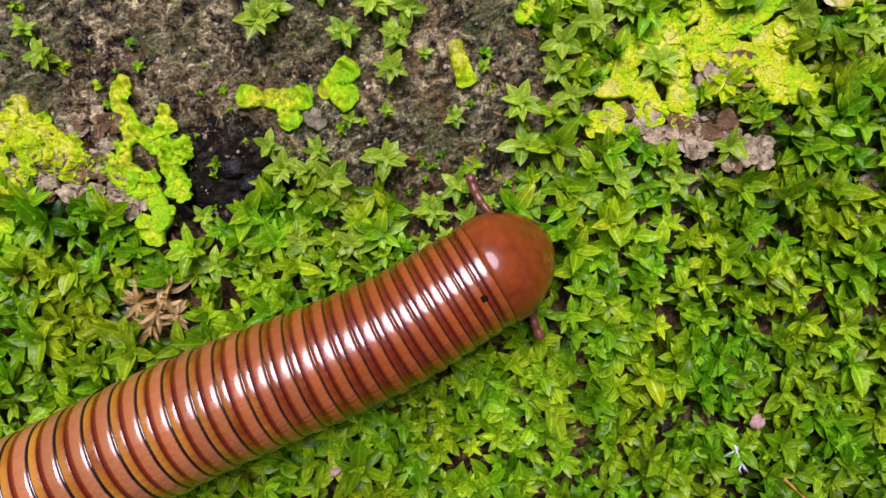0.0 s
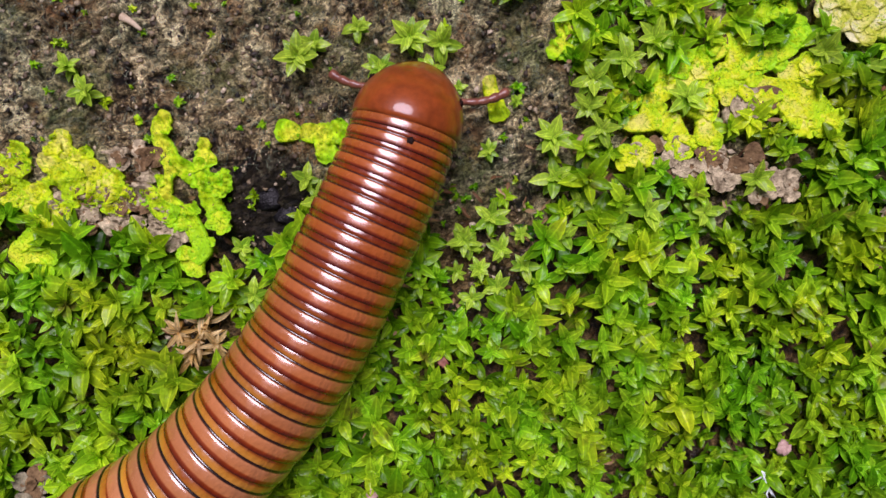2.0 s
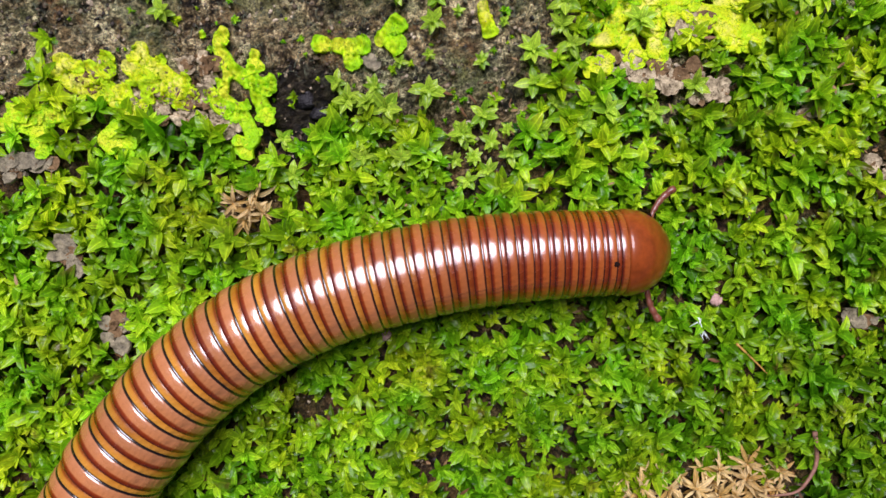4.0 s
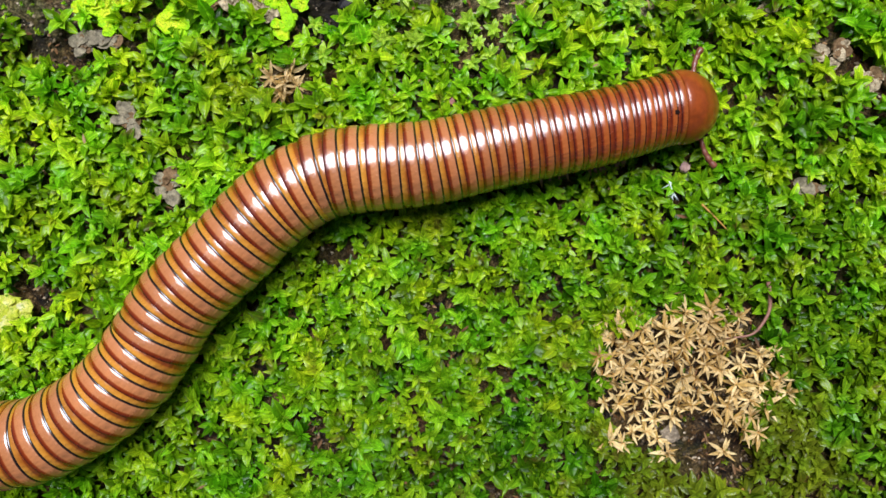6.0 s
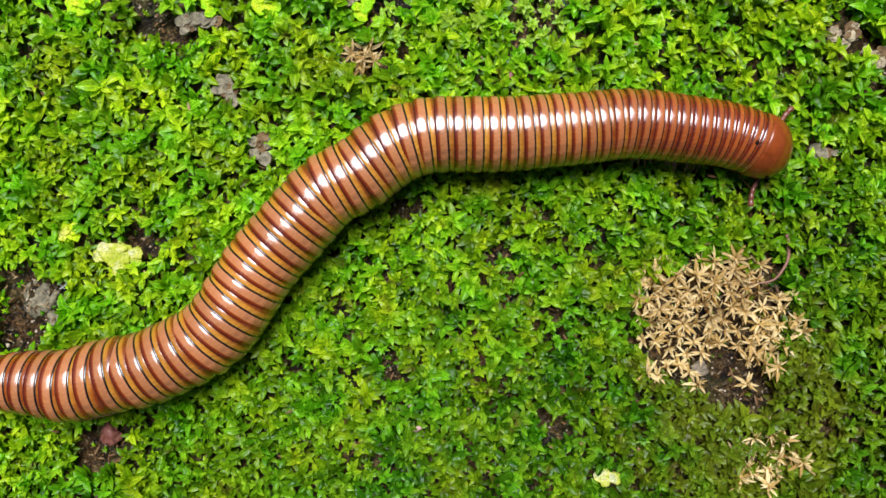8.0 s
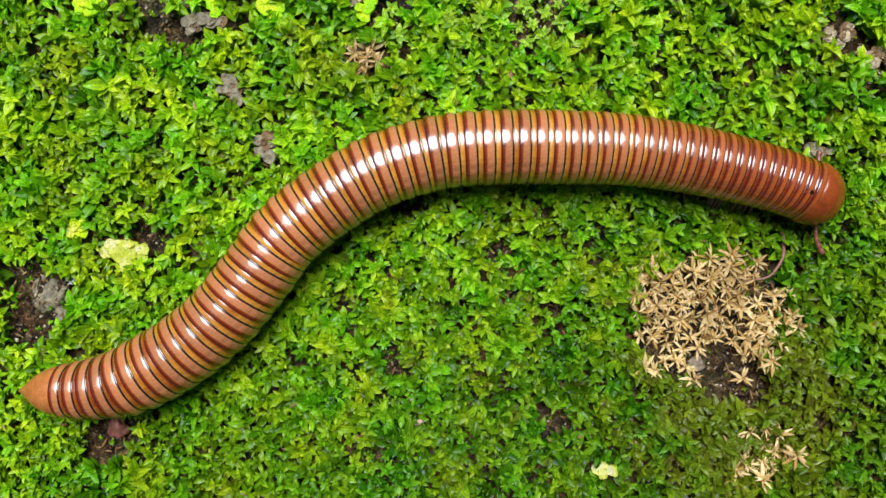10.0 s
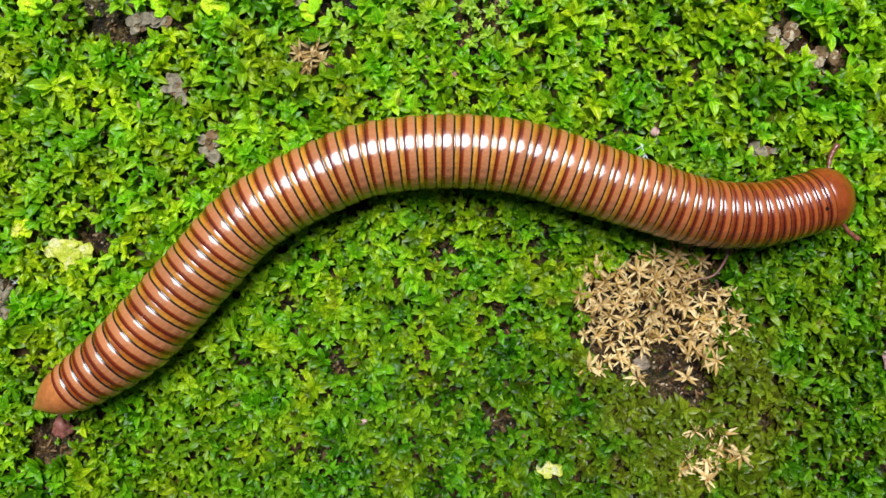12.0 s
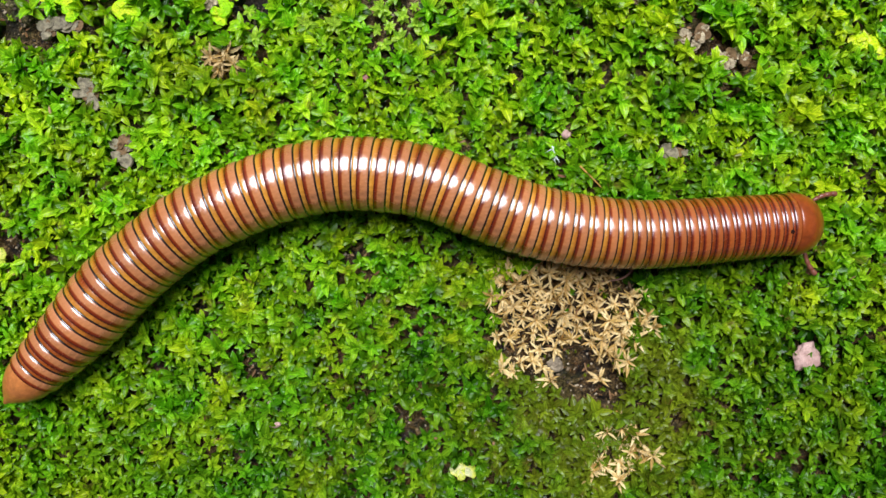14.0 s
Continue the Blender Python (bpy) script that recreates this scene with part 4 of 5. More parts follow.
crumbs()
threads()
debris()
def crust(x, y, reach, count, label, seed):
    """A patch of flat, broken, overlapping crust flakes on the soil."""
    r = np.random.RandomState(seed)
    top = tagged(new("soil_crust"), label, "crust", "crust patches")
    kinds = (CRUST, CRUST, BROWNFLAKE) if "grey" in label else (FLAKE, FLAKE, BROWNFLAKE)
    top.location = (x * MM, y * MM, soil_at(x, y) * MM)
    for i in range(count):
        a, d = r.uniform(0, 6.28), r.rand() ** 0.6
        cx, cy = x + reach[0] * d * math.cos(a), y + reach[1] * d * math.sin(a)
        turn, size = r.uniform(0, 6.28), r.uniform(0.45, 1.0)
        dx, dy = size * r.uniform(0.6, 1.3) * math.cos(turn), size * r.uniform(0.6, 1.3) * math.sin(turn)
        v, f, _ = lobe_mesh([(cx - dx, cy - dy), (cx + dx * 0.2 - dy * 0.3, cy + dy * 0.2 + dx * 0.3), (cx + dx, cy + dy)], size, r)
        z0 = soil_at(x, y)
        mesh_object("flake", [(p[0] - x, p[1] - y, p[2] - z0 - 0.12 + 0.06 * (i % 6)) for p in v], f, kinds[r.randint(3)], top)


for n, (x, y, reach, count, label) in enumerate((
        (-40.6, 46.6, (1.7, 2.3), 16, "beige broken crust between lichen lobes"), (-42.3, 42.4, (4.2, 2.0), 34, "beige broken crust between lichen lobes"), (-37.6, 40.0, (2.0, 1.7), 14, "beige broken crust between lichen lobes"),
        (-47, 42.6, (2.0, 1.4), 10, "beige broken crust between lichen lobes"), (8.6, 46.2, (2.6, 1.3), 14, "pale brown crust under yellow lichen"), (14.6, 45.2, (3.6, 1.8), 26, "pale brown crust under yellow lichen"),
        (19.4, 43.2, (2.4, 1.7), 16, "pale brown crust showing through moss"), (30.8, 41, (1.7, 1.3), 10, "pale brown crust showing through moss"), (17.2, 50.4, (2.0, 1.2), 12, "whitish crust between yellow lichen lobes"),
        (45.6, 30.4, (3.4, 1.9), 20, "pale brown crust showing through moss"), (40.6, 34.2, (2.0, 1.4), 10, "pale brown crust showing through moss"), (36.6, 15.6, (2.6, 0.9), 9, "pale grey-brown crust showing through moss"),
        (-62, 35.4, (4.4, 1.4), 18, "pale grey-brown crust showing through moss"), (-52.4, 46.0, (2.2, 1.5), 12, "pale crust under lime lichen"), (-56.4, 25, (1.6, 2.4), 10, "pale grey-brown crust showing through moss"), (-51, 16, (1.3, 2.4), 8, "pale grey-brown crust showing through moss"))):
    crust(x, y, reach, count, label, 70 + n)
rng = np.random.RandomState(43)
for x, y, z, size, mat, label in (
        (19.6, 18.3, 0.2, (0.72, 0.6, 0.5), PINKSTONE, "small pink stone chip on moss"), (57.4, -16.7, 0.75, (1.9, 2.1, 0.8), PINKSTONE, "pink stone flake lying on moss"),
        (-74.2, -29, -0.9, (1.7, 1.6, 1.4), REDSTONE, "rusty red pebble sunk in the moss"), (-26.4, -27.6, 0.1, (0.55, 0.7, 0.5), PINKSTONE, "tiny pinkish grit grain on moss"),
        (18.1, -18.4, -1.9, (1.4, 1.1, 0.8), GREYSTONE, "whitish stone chip in withered moss"), 
        (-12.2, 27.4, 0.3, (0.7, 0.4, 0.3), REDSTONE, "small reddish flake on moss"),
        (-26.6, 41.4, -2.9, (1.6, 1.3, 1.2), WET, "wet black clod of earth"), (-28.4, 42.9, -2.5, (1.3, 1.5, 1.0), WET, "wet black clod of earth"), (-21.6, 42.6, -2.0, (1.0, 0.9, 1.1), WET, "wet black clod of earth"),
        
        
        (1.1, 47.3, -0.2, (0.35, 0.9, 0.25), TWIG, "small tan husk beside moss"), (-19, 15, 0.2, (0.5, 0.8, 0.4), PINKSTONE, "small pink stone chip on moss"),
        (-27.2, -24, 0.4, (0.3, 0.3, 0.3), GREYSTONE, "tiny white grain on moss"), (-20.4, 47.2, -1.0, (1.1, 0.9, 0.25), CRUST, "grey stone chip beside lichen"),
        (-86, -8, -2.2, (3.0, 2.5, 0.8), CRUST, "grey stone in bare soil"), (-82.6, -11.2, -2.2, (1.6, 2.0, 0.7), CRUST, "grey stone in bare soil")):
    pebble(x, y, z, size, mat, label, rng, rng.uniform(0, 360))


def stick(name, line, radius, material, label, category):
    pts = [Vector(p) for p in line]
    dense = [a.lerp(b, i / 5) for a, b in zip(pts, pts[1:]) for i in range(5)] + [pts[-1]]
    for _ in range(3):
        dense = [dense[0]] + [(a + b * 2 + c) / 4 for a, b, c in zip(dense, dense[1:], dense[2:])] + [dense[-1]]
    n = len(dense) - 1
    base = dense[0].copy()
    v, f = tube([p - base for p in dense], [radius * (1 - 0.6 * i / n) for i in range(n + 1)], 7)
    ob = tagged(mesh_object(name, v, f, material), label, category)
    ob.location = base * MM
    return ob


stick("twig", [(30.8, 2.8, 0.4), (31.2, -1.1, 0.3), (29, -4.5, 0.2), (25.1, -5, -0.6)], 0.3, TWIG, "thin reddish brown rootlet over withered moss", "twig")
stick("twig", [(21.7, 13.3, 0.6), (24, 11, 0.7), (26.2, 8.8, 0.4)], 0.16, STRAW, "thin dry orange stalk on moss", "twig")
stick("twig", [(-41.4, 60.3, -0.8), (-40.5, 59.8, -0.7), (-39.6, 59, -0.8)], 0.45, STRAWSTICK, "short pale stick on bare soil", "twig")
stick("grass_blade", [(1.1, 10.5, 0.3), (1.3, 9.3, 0.9), (1.6, 8, 0.7)], 0.18, SPROUT, "thin pale green grass blade", "grass")


def plume(line, label):
    """A tuft of fine pale fibres."""
    a, b = Vector(line[0]), Vector(line[1])
    top = tagged(new("plume"), label, "plume")
    top.location = a * MM
    r = np.random.RandomState(51)
    axis = b - a
    for i in range(16):
        s = axis * r.uniform(0, 0.8)
        e = s + axis * r.uniform(0.2, 0.4) + Vector(r.normal(0, 0.5, 3)) * 0.8
        mid = (s + e) / 2 + Vector((r.normal(0, 0.15), r.normal(0, 0.15), 0.2))
        mesh_object("fibre", *tube([s, mid, e], [0.09, 0.08, 0.03], 5), PLUME, top)


plume([(17.2, 16.6, 0.5), (18.4, 13.6, 0.4)], "tuft of white feathery fluff on moss")
plume([(-82.2, -6.2, -0.8), (-78.7, -4.8, -0.6)], "grey-blue downy tuft on bare soil")

# ---- millipede ----
LENGTH = 139.0
SPINES = {}


def spine(t, *points):
    """The middle line of the body at t seconds, from the head's tip backwards (mm), sampled evenly by arc length."""
    p = np.array(points, float)
    p = np.concatenate([[2 * p[0] - p[1]], p, [2 * p[-1] - p[-2]]])
    out = []
    for i in range(1, len(p) - 2):
        u = np.linspace(0, 1, 12, endpoint=False)[:, None]
        a, b, c, d = p[i - 1], p[i], p[i + 1], p[i + 2]
        out.append(0.5 * (2 * b + (c - a) * u + (2 * a - 5 * b + 4 * c - d) * u ** 2 + (3 * b - a - 3 * c + d) * u ** 3))
    q = np.concatenate(out + [p[-2:-1]])
    for _ in range(6):
        q[1:-1] = (q[:-2] + 2 * q[1:-1] + q[2:]) / 4
    s = np.concatenate([[0], np.cumsum(np.linalg.norm(np.diff(q, axis=0), axis=1))])
    SPINES[t] = (q, s)


spine(0, (0.2, 35.5), (-3.8, 33.4), (-8.8, 30.5), (-12.9, 28.2), (-18.7, 25.7), (-25.4, 23.2), (-32.1, 20.4), (-39.4, 16.9), (-44.2, 14.6), (-49, 11.6), (-53.5, 7), (-57, 1), (-60, -5), (-64, -11), (-70, -15.5), (-78, -18.3), (-86, -19.8), (-98, -21), (-112, -24), (-128, -29))
spine(0.5, (-8.8, 45.5), (-10.2, 40.2), (-12, 35.8), (-15, 30.8), (-19.4, 26.8), (-24.3, 24.4), (-29.2, 22.1), (-34.1, 19.6), (-38.7, 16.9), (-42.5, 12.8), (-46.5, 8), (-50, 2.5), (-53.5, -4), (-58, -10.5), (-64.5, -15.5), (-73, -18.3), (-86, -19.8), (-98, -21), (-112, -24), (-128, -29))
spine(1, (-6.5, 46.6), (-9.1, 41.3), (-10.9, 37.7), (-13.9, 33), (-17.5, 29.3), (-22.8, 25.9), (-28, 23), (-33.2, 20.1), (-38.1, 17), (-42.5, 12.8), (-46.5, 8), (-50, 2.5), (-53.5, -4), (-58, -10.5), (-64.5, -15.5), (-73, -18.3), (-86, -19.8), (-98, -21), (-112, -24), (-128, -29))
spine(1.5, (-13.2, 52.8), (-14.4, 46.2), (-16, 40.2), (-17.6, 35.7), (-19.5, 32.1), (-22.5, 28.3), (-26.5, 24.6), (-30.9, 21.1), (-35.9, 17.1), (-42.5, 12.8), (-46.5, 8), (-50, 2.5), (-53.5, -4), (-58, -10.5), (-64.5, -15.5), (-73, -18.3), (-86, -19.8), (-98, -21), (-112, -24), (-128, -29))
spine(2, (-13.2, 54), (-15, 47.9), (-16.9, 43.4), (-18.9, 39.2), (-21.1, 34.8), (-23.5, 30.5), (-27, 25.5), (-31, 21.1), (-35.8, 16.8), (-42.5, 12.8), (-46.5, 8), (-50, 2.5), (-53.5, -4), (-58, -10.5), (-64.5, -15.5), (-73, -18.3), (-86, -19.8), (-98, -21), (-112, -24), (-128, -29))
spine(2.5, (1.5, 39.6), (-3.1, 38.1), (-7.6, 36.9), (-11.3, 35.5), (-15.4, 33.6), (-19.2, 30.8), (-23.2, 27.7), (-27, 24.2), (-31, 20.6), (-35, 17), (-40, 12.5), (-45, 7), (-49, 1), (-53, -5.5), (-58, -11), (-64.5, -15.5), (-73, -18.3), (-86, -19.8), (-98, -21), (-112, -24), (-128, -29))
spine(3, (6.5, 28.9), (2.5, 28.7), (-2, 28.9), (-6.5, 29.1), (-11.4, 28.9), (-17, 27.4), (-21.5, 25.4), (-26.1, 22.6), (-30.1, 20), (-35.2, 16.3), (-40.5, 11.5), (-46, 5), (-51, -2), (-56, -9.5), (-63, -15), (-73, -18.3), (-86, -19.8), (-98, -21), (-112, -24), (-128, -29))
spine(3.5, (10.1, 26.7), (5.1, 26.5), (0.2, 26.4), (-5.2, 26.1), (-10.3, 25.3), (-14.9, 24.5), (-19.7, 23), (-24.7, 21.1), (-29.8, 18.7), (-34.7, 15.6), (-39.8, 12), (-45.1, 7.1), (-49.2, 3.4), (-56, -9.5), (-63, -15), (-73, -18.3), (-86, -19.8), (-98, -21), (-112, -24), (-128, -29))
spine(4, (13, 24.4), (7.3, 24.2), (1.1, 24.1), (-5.1, 23.8), (-11.3, 23.1), (-17.2, 22), (-23.2, 20.5), (-28.5, 18.5), (-33.8, 15.9), (-38.2, 12.7), (-42.1, 9.2), (-45, 5.8), (-47.8, 2.4), (-50.7, -2.4), (-56, -9.5), (-63, -15), (-73, -18.3), (-86, -19.8), (-98, -21), (-112, -24), (-128, -29))
spine(6.5, (24.4, 24.6), (19, 23.9), (10.1, 22.5), (2.6, 21), (-5, 19.6), (-12.7, 18.1), (-20.4, 17.6), (-25.8, 17), (-30.4, 15.2), (-35.2, 12.2), (-39.5, 8.4), (-43.6, 4.6), (-46.8, 1), (-49.7, -3.9), (-54.2, -10.1), (-59.5, -14.3), (-65.2, -17), (-73.9, -18.3), (-86, -19.8), (-98, -21), (-112, -24))
spine(7, (25.8, 18.3), (21, 20), (12.6, 20.9), (4.4, 20), (-3.4, 19), (-11.5, 18), (-19.4, 17.5), (-24.4, 16.7), (-29.3, 15), (-34.3, 12.4), (-39.5, 8.5), (-44, 4.2), (-47, 0), (-50.4, -6.4), (-55.4, -11.5), (-60.7, -15.1), (-67.5, -18), (-75.6, -18.7), (-80.4, -18.9), (-86, -19.8), (-98, -21), (-112, -24))
spine(7.5, (27.3, 14.7), (22.3, 17.3), (15.5, 18.9), (3.9, 19.3), (-4.2, 18.4), (-12.3, 17.6), (-20.5, 17.2), (-25.8, 16.5), (-30.9, 14.5), (-35.8, 10.9), (-40.8, 7.4), (-44.9, 2.6), (-48.6, -2.6), (-52.4, -8.2), (-57.2, -13), (-62.5, -16.3), (-69.1, -18.8), (-77.8, -19.5), (-86.9, -19.6), (-98, -21), (-112, -24))
spine(10, (37.8, 6.4), (33.7, 8.3), (27.7, 10.5), (20, 12.4), (12.1, 13.9), (4.1, 14.9), (-4.2, 15.1), (-12.6, 15.1), (-20.6, 14.6), (-26.3, 13.4), (-31.9, 11.5), (-36.7, 8.9), (-41.6, 5.5), (-46.3, 1.4), (-50.2, -3.9), (-55.1, -10.1), (-59.8, -14.4), (-64.5, -17.6), (-70.4, -20.5), (-77.2, -21.8), (-86.2, -21.8))
spine(10.5, (40.5, 1.9), (35.6, 3.9), (29.4, 6.5), (21.3, 9.7), (13.5, 12.3), (5.4, 13.7), (-2.5, 14.4), (-10.8, 14.6), (-17.3, 14.4), (-23.7, 13.7), (-28.8, 12.3), (-34.3, 9.7), (-39.8, 7.1), (-45.1, 2.5), (-49.6, -1.9), (-53.2, -6.9), (-57.6, -11.5), (-63.1, -16.3), (-69, -19.7), (-76.2, -21.8), (-84, -22.6))
spine(11, (43.3, 2.9), (38.4, 3.7), (31.9, 5.4), (23.4, 7.8), (14.8, 10.4), (6.8, 13), (-1.3, 14.3), (-9.4, 14.8), (-15.8, 14.8), (-22, 14.1), (-27.3, 12.8), (-32.8, 10.2), (-38.3, 7.1), (-43.8, 3.5), (-48.4, -1.2), (-51.9, -5.9), (-56.4, -11), (-61.4, -16), (-67.8, -19.6), (-74.9, -22), (-81.5, -23.5))
spine(11.5, (46.4, 6), (41.6, 5.5), (34.2, 5.5), (25.7, 6.5), (17, 8.9), (8.4, 11.6), (0.1, 13.6), (-8, 14.7), (-15.8, 14.7), (-22, 14), (-27.5, 12.7), (-32.1, 10.6), (-38.9, 7.4), (-44.4, 3.5), (-49, -1), (-53.6, -6.1), (-58.6, -12.1), (-64.5, -17), (-71.3, -21), (-78.6, -23.4))
spine(12, (48.4, 9.1), (44.5, 7.8), (39.7, 6.4), (33.6, 5.1), (25.5, 5.4), (16.1, 8), (8.5, 10.3), (-0.1, 13), (-6.9, 14.1), (-14.1, 14.3), (-20.5, 13.8), (-26.1, 12.7), (-31.2, 10.6), (-37.5, 7.5), (-43.5, 3.4), (-48.5, -2.1), (-52.7, -6.8), (-58.7, -13.4), (-64.6, -18.2), (-70.5, -22), (-75.6, -23.9))
spine(12.5, (50.8, 9.5), (46.6, 7.5), (42.2, 6.5), (35.4, 4.9), (26.4, 5.3), (17.1, 7.2), (9.4, 9.5), (0.9, 12.2), (-5.5, 13.3), (-12.3, 13.8), (-18.7, 13.4), (-24.2, 12.3), (-30.2, 10), (-36.5, 6.7), (-42.5, 2.9), (-47.5, -2), (-52.3, -7.8), (-57.7, -13.4), (-63.6, -18.9), (-68.6, -22.3), (-73.1, -24.2))
spine(13, (53.9, 5.4), (49.1, 5.1), (42.1, 4.4), (34.2, 3.7), (26.1, 3.6), (17.9, 4.7), (9.9, 6.5), (2.3, 9.8), (-4.6, 12.3), (-11.8, 13.1), (-19.1, 13.1), (-25, 12), (-30.1, 10.2), (-35.7, 7.2), (-41.2, 3.6), (-46.7, -0.5), (-51.4, -5.8), (-56.5, -11.8), (-61.6, -16.7), (-66.2, -20.6), (-70.3, -22.9))
spine(13.5, (55.9, 4.8), (51.3, 4.5), (44.3, 3.7), (36.4, 3), (28.6, 2.9), (20.1, 3.6), (12.1, 5.4), (4.4, 8.4), (-2.6, 11), (-9.8, 12.1), (-16.9, 12.3), (-23.1, 11.5), (-28.4, 9.8), (-33.9, 7), (-39.5, 3.8), (-44.8, -0.5), (-49.9, -5.6), (-55.2, -11.8), (-60.7, -17.3), (-65.4, -21.2), (-69.1, -23))
spine(14, (58, 4), (53.4, 4), (46.1, 3.5), (38.2, 2.8), (30.1, 2.4), (22, 2.9), (13.9, 4.4), (6.2, 7), (-1.1, 9.9), (-8.1, 11.2), (-14.5, 11.5), (-20.5, 10.7), (-25.8, 9.3), (-31.3, 7.1), (-36.9, 4.4), (-42.4, 0.5), (-48, -4.4), (-53.2, -10.1), (-58.2, -15.2), (-62.4, -19.5), (-66.5, -22.5))


def along(t, s):
    """Place (mm) and heading (radians) of the body at s mm behind the head's tip."""
    q, arc = SPINES[t]
    scale = arc[-1] / LENGTH if t > 9 else 1.0
    s = s * scale

    def at(v):
        v = min(max(v, 0), arc[-1])
        return np.array([np.interp(v, arc, q[:, 0]), np.interp(v, arc, q[:, 1])])
    a, b = at(s - 0.9), at(s + 0.9)
    d = a - b
    return at(s), math.atan2(d[1], d[0])


def girth(s):
    """Radius of the body at s mm behind the head's tip."""
    r = 4.75 + 0.85 * min(1, max(0, (s - 8) / 38)) ** 0.8
    back = LENGTH - s
    return r * min(1.0, 0.62 + 0.38 * (max(back - 5, 0) / 15) ** 0.7) if back < 20 else r


def ring_profile(pitch, r):
    """(U, distance back from the ring's front, radius) from the tucked front collar to the rear rim."""
    return [(u, u * pitch, r * k) for u, k in ((-0.42, 0.90), (-0.2, 0.955), (0.0, 0.974), (0.14, 0.981), (0.25, 0.976), (0.308, 0.958), (0.345, 0.974),
                                               (0.38, 0.988), (0.46, 0.996), (0.60, 1.0), (0.74, 1.001), (0.87, 0.999), (0.945, 0.995), (0.985, 0.985), (1.0, 0.958))]


def lathe(name, profile, material, parent, age=1.0, sides=56, squash=1.0, label="", droop=0.0, amber=1.0):
    """A body of revolution round X: profile rows of (U, back, radius), front first."""
    verts, faces = [], []
    for u, back, r in profile:
        for k in range(sides):
            a = 2 * math.pi * k / sides
            z = r * math.sin(a)
            verts.append((-back, r * math.cos(a), z * squash - droop * max(0.0, -back) ** 1.6))
    for i in range(len(profile) - 1):
        for k in range(sides):
            a, b = i * sides + k, i * sides + (k + 1) % sides
            faces.append((a, a + sides, b + sides, b)[::-1])
    ob = mesh_object(name, verts, faces, material, parent, label)
    me = ob.data
    layer = me.uv_layers.new(name="UVMap")
    for loop in me.loops:
        i, k = divmod(loop.vertex_index, sides)
        layer.data[loop.index].uv = ((profile[i][0] + 0.42) / 1.42, k / sides)
    attr = me.attributes.new("age", "FLOAT", "POINT")
    attr.data.foreach_set("value", [age] * len(me.vertices))
    me.attributes.new("amber", "FLOAT", "POINT").data.foreach_set("value", [amber] * len(me.vertices))
    return ob


def leg_mesh(reach, side):
    pts = [(0, side * 0.9, 0.3), (0.1, side * reach * 0.55, -0.1), (0.2, side * reach * 0.85, -0.6), (0.3, side * reach, -1.5)]
    return tube(pts, [0.36, 0.30, 0.22, 0.08], 7)


# ring number and pitch (mm): close behind the head, wide in the trunk
PITCH = ((0, 4, 5, 8, 12, 16, 20, 24, 30), (1.36, 1.38, 1.56, 1.74, 1.93, 2.14, 2.36, 2.6, 2.68))


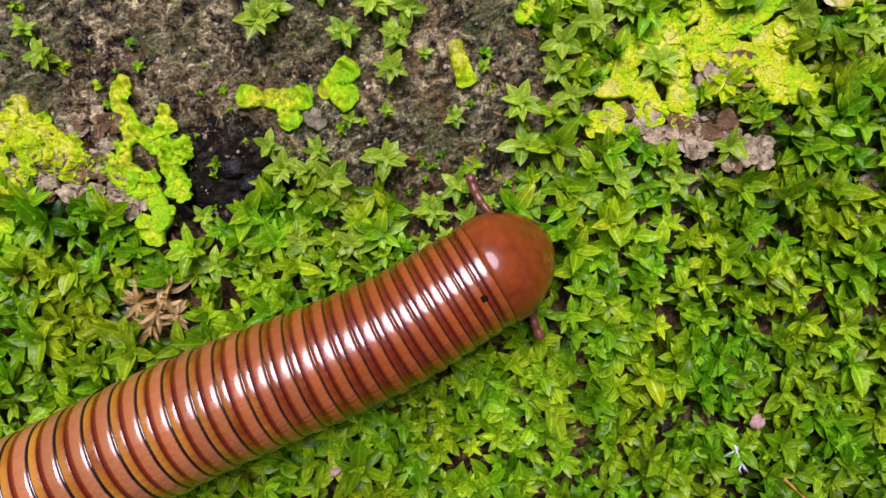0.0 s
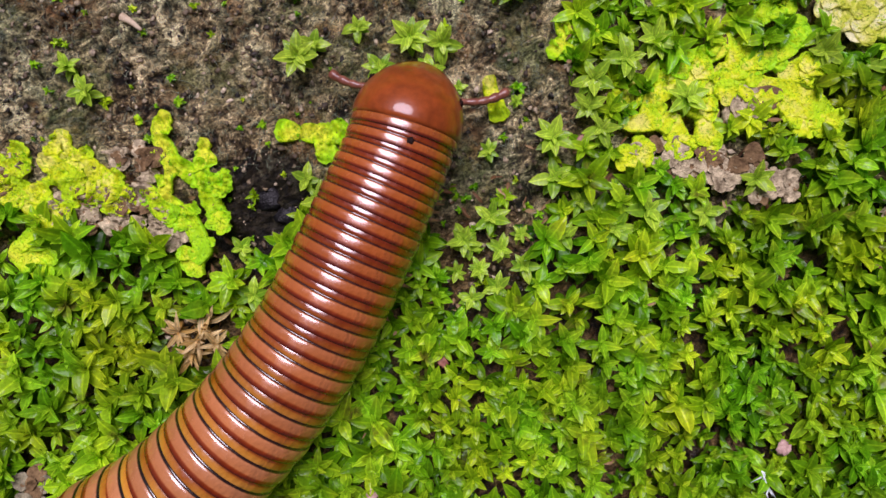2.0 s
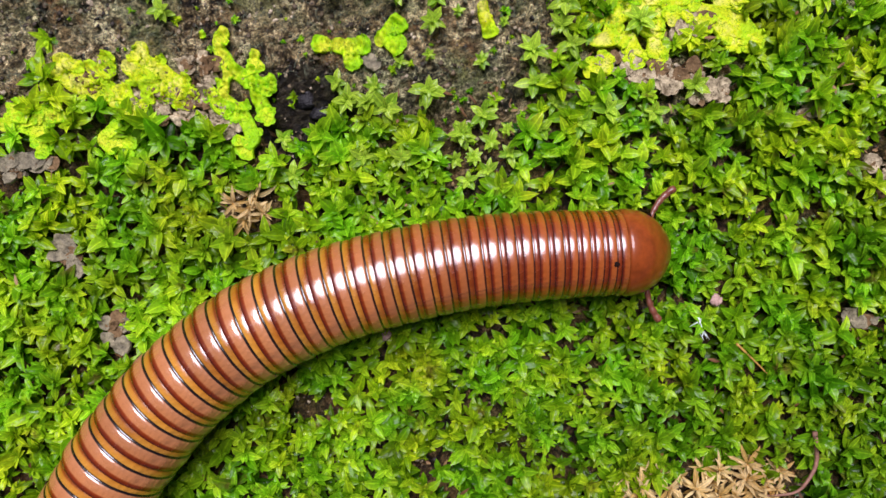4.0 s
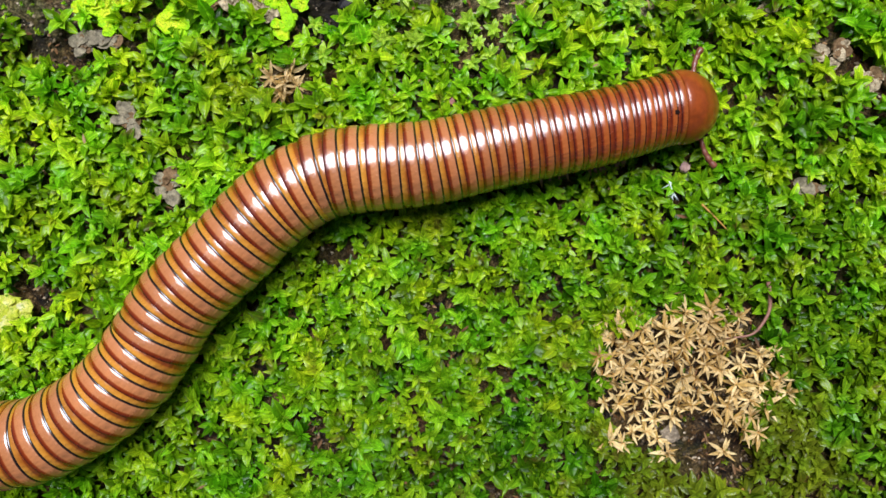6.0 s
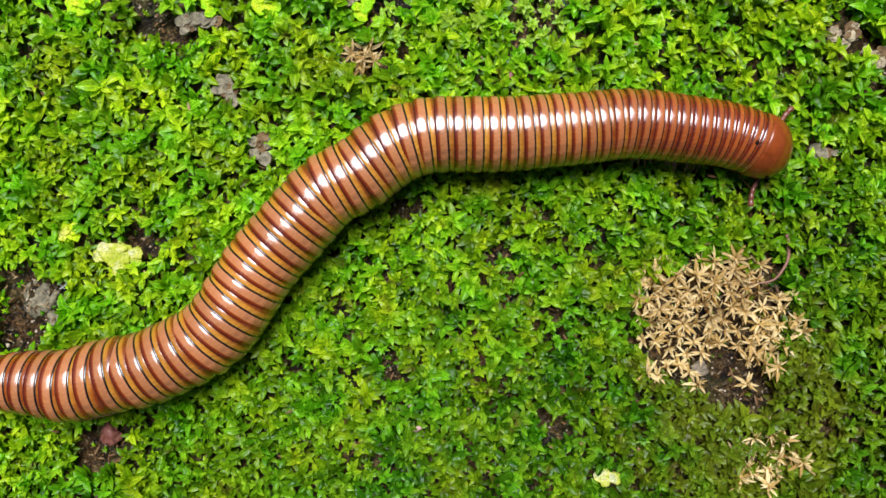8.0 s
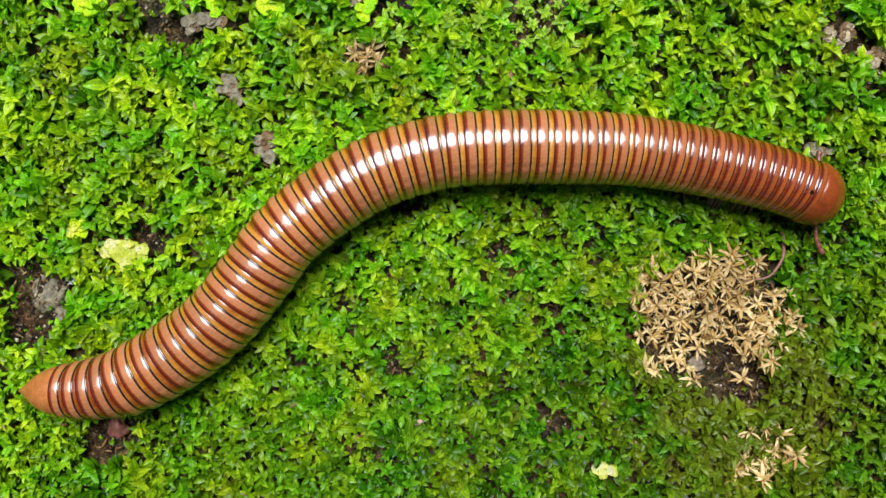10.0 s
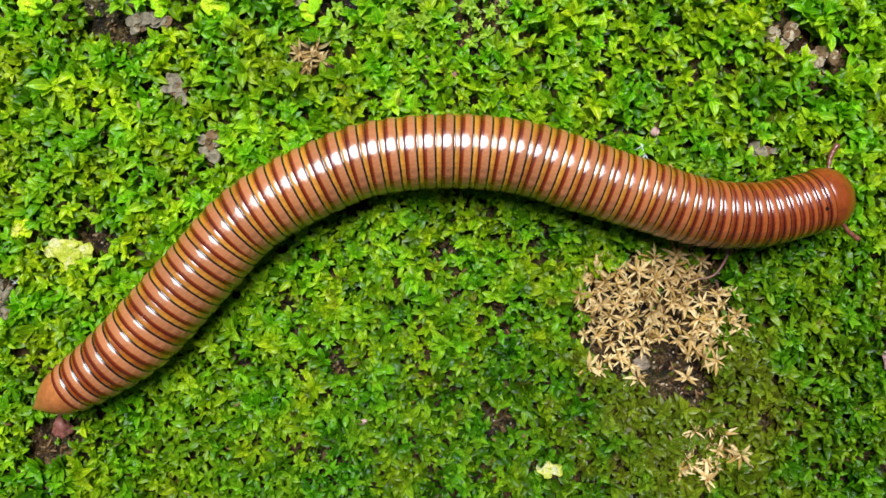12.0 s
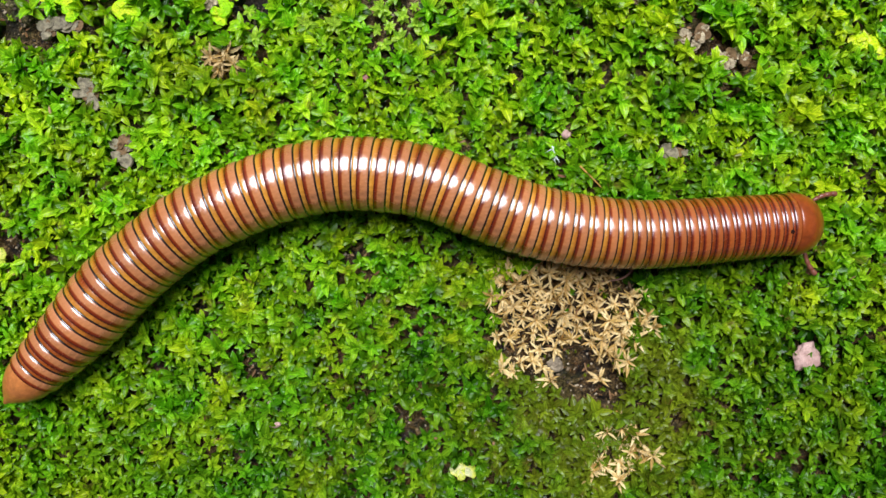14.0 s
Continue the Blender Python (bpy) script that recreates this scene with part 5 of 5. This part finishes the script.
def build_millipede():
    body = tagged(new("millipede"), "glossy reddish brown millipede with pink and amber bands, crawling", "millipede")
    steppers = []
    keyed = []                                    # (object, distance of its origin behind the tip)
    head_len, dome_len = 5.4, 5.9
    # head: a smooth dome under the wide first plate
    dome = []
    for i in range(15):
        f = i / 14
        back = dome_len * (1 - math.cos(f * math.pi / 2)) if f < 1 else dome_len
        dome.append((0.6, back - dome_len, 4.78 * max(0.0, 1 - (1 - back / dome_len) ** 2) ** 0.56 if back > 0 else 0.12))
    split = 6
    head = lathe("head", dome[:split + 1], HEAD, body, 0.0, squash=0.94, label="smooth brown head", droop=0.13)
    keyed.append((head, head_len))
    b0, r0 = dome[split][1], dome[split][2]
    collar = [(0.6, b0 + 0.10, r0 * 0.97), (0.6, b0 + 0.02, r0 * 1.0), (0.6, b0 + 0.05, r0 * 1.012)] + [(0.6, b, r * 1.012) for _, b, r in dome[split + 1:]] + [(0.6, 0.25, 4.82), (0.6, 0.45, 4.7), (0.6, 0.5, 4.4)]
    plate = lathe("neck_plate", collar, HEAD, body, 0.0, squash=0.98, label="broad smooth reddish brown plate", droop=0.13)
    keyed.append((plate, head_len))
    s, i, rings = head_len, 0, []
    while s < LENGTH - 7.0:
        pitch = float(np.interp(i, PITCH[0], PITCH[1]))
        back = LENGTH - s
        if back < 20:
            pitch *= 0.78 + 0.22 * max(0, back - 7) / 13
        r = (girth(s) + girth(s + pitch)) / 2
        age = min(1.0, max(0.0, (i - 7) / 13))
        amber = float(np.interp(i, (7, 13, 24), (0.1, 0.7, 1.0))) * min(1.0, max(0.0, (back - 12) / 16))
        ring = lathe("ring", ring_profile(pitch, r), SHELL, body, age, amber=amber)
        rings.append((ring, s, pitch, r))
        keyed.append((ring, s))
        s += pitch
        i += 1
    taper = LENGTH - s
    r = girth(s)
    tail = lathe("tail_segment", [(0, -0.8, r * 0.9), (0, 0, r * 0.955), (0, taper * 0.25, r * 0.9), (0, taper * 0.5, r * 0.70), (0, taper * 0.72, r * 0.42),
                                  (0, taper * 0.88, r * 0.17), (0, taper * 0.98, r * 0.06), (0, taper, 0.03)], TAIL, body, 1.0, label="pointed orange-brown tail cone")
    keyed.append((tail, s))
    # two pairs of legs on each ring, a single pair on the first three
    for n, (ring, s0, pitch, r) in enumerate(rings):
        for side in (-1, 1):
            for f in ((0.3, 0.75) if n > 2 else (0.5,)):
                reach = r * (0.86 + 0.05 * math.sin(n * 0.9 + f * 3)) + (1.5 if side < 0 and 4 <= n <= 11 and n % 3 else 0)
                v, fc = leg_mesh(reach, side)
                leg = mesh_object("leg", v, fc, LEG, ring)
                leg.location = (-f * pitch * MM, 0, -r * 0.84 * MM)
                if n < 13:
                    steppers.append((leg, f * pitch, r, n * 0.55 + f * 0.7 + side * 0.4))
    # a dark mark on the back of the second ring
    v, fc = lump_mesh((0.28, 0.27, 0.12), np.random.RandomState(3), 0.8)
    r = rings[1][3]
    mark = mesh_object("dark_mark", v, fc, BLACK, rings[1][0], "small black spot")
    mark.matrix_basis = pose(-0.55 * MM, -r * math.sin(0.24) * MM, r * math.cos(0.24) * MM * 0.992, 13.8, 0, 0)
    # jointed feelers, hung on the head
    feelers = []
    for side in (-1, 1):
        pts, rad = [(0, 0, 0)], [0.26]
        x = 0.0
        for j in range(6):
            ln = 1.15 - 0.06 * j
            for f, k in ((0.10, 0.84), (0.35, 1.0), (0.72, 1.08), (0.97, 0.86)):
                g = j + f
                pts.append((x + ln * f * 0.96, side * (0.30 * g - 0.075 * g * g), -0.07 * g))
                rad.append((0.27 + 0.035 * j) * k)
            x += ln
        v, fc = tube(pts, rad, 9)
        feelers.append((mesh_object("feeler", v, fc, FEELER, head, "pinkish brown jointed feeler"), side))
    for side in (-1, 1):
        v, fc = lump_mesh((0.55, 0.3, 0.5), np.random.RandomState(7), 1.0)
        eye = mesh_object("eye", v, fc, BLACK, head, "black eye patch")
        eye.location = (2.6 * MM, side * 3.9 * MM, 0.3 * MM)
    return body, keyed, feelers, steppers


MILLIPEDE, KEYED, FEELERS, STEPPERS = build_millipede()
# swing of the feelers from straight ahead, degrees outwards: seconds, right, left
SWING = [(0, 125, 105), (0.5, 125, 60), (1, 115, 61), (1.5, 48, 86), (2, 75, 104), (2.5, 59, 81), (3, 89, 130), (3.5, 83, 80), (4, 87, 62),
         (6.5, 84, 100), (7, 105, 135), (7.5, 103, 90), (10, 65, 130), (10.5, 60, 85), (11, 48, 67), (11.5, 50, 60), (12, 78, 65), (12.5, 75, 35), (13, 74, 110), (13.5, 93, 125), (14, 82, 30)]


def motions():
    times = sorted(SPINES)
    mids = {}
    rows = []
    for t in times:
        p, _ = along(t, LENGTH * 0.5)
        mids[t] = p
        rows.append((t, pose(p[0] * MM, p[1] * MM, 0)))
    walk(MILLIPEDE, rows)
    for ob, s in KEYED:
        rows = []
        for t in times:
            p, a = along(t, s)
            p = p - mids[t]
            rows.append((t, pose(p[0] * MM, p[1] * MM, (girth(min(max(s, 6), LENGTH - 16)) - 0.1) * MM, 0, 0, math.degrees(a))))
        walk(ob, rows)
    for ob, side in FEELERS:
        rows = []
        for t, right, left in SWING:
            turn = -right if side < 0 else left
            rows.append((t, pose(3.4 * MM, side * 2.2 * MM, -2.3 * MM, 0, 2, turn)))
        walk(ob, rows)

    for leg, back, r, lag in STEPPERS:
        walk(leg, [(k * 0.25, pose(-back * MM, 0, -r * 0.84 * MM, 0, 0, 13 * math.sin(k * 1.45 + lag))) for k in range(57)])


motions()
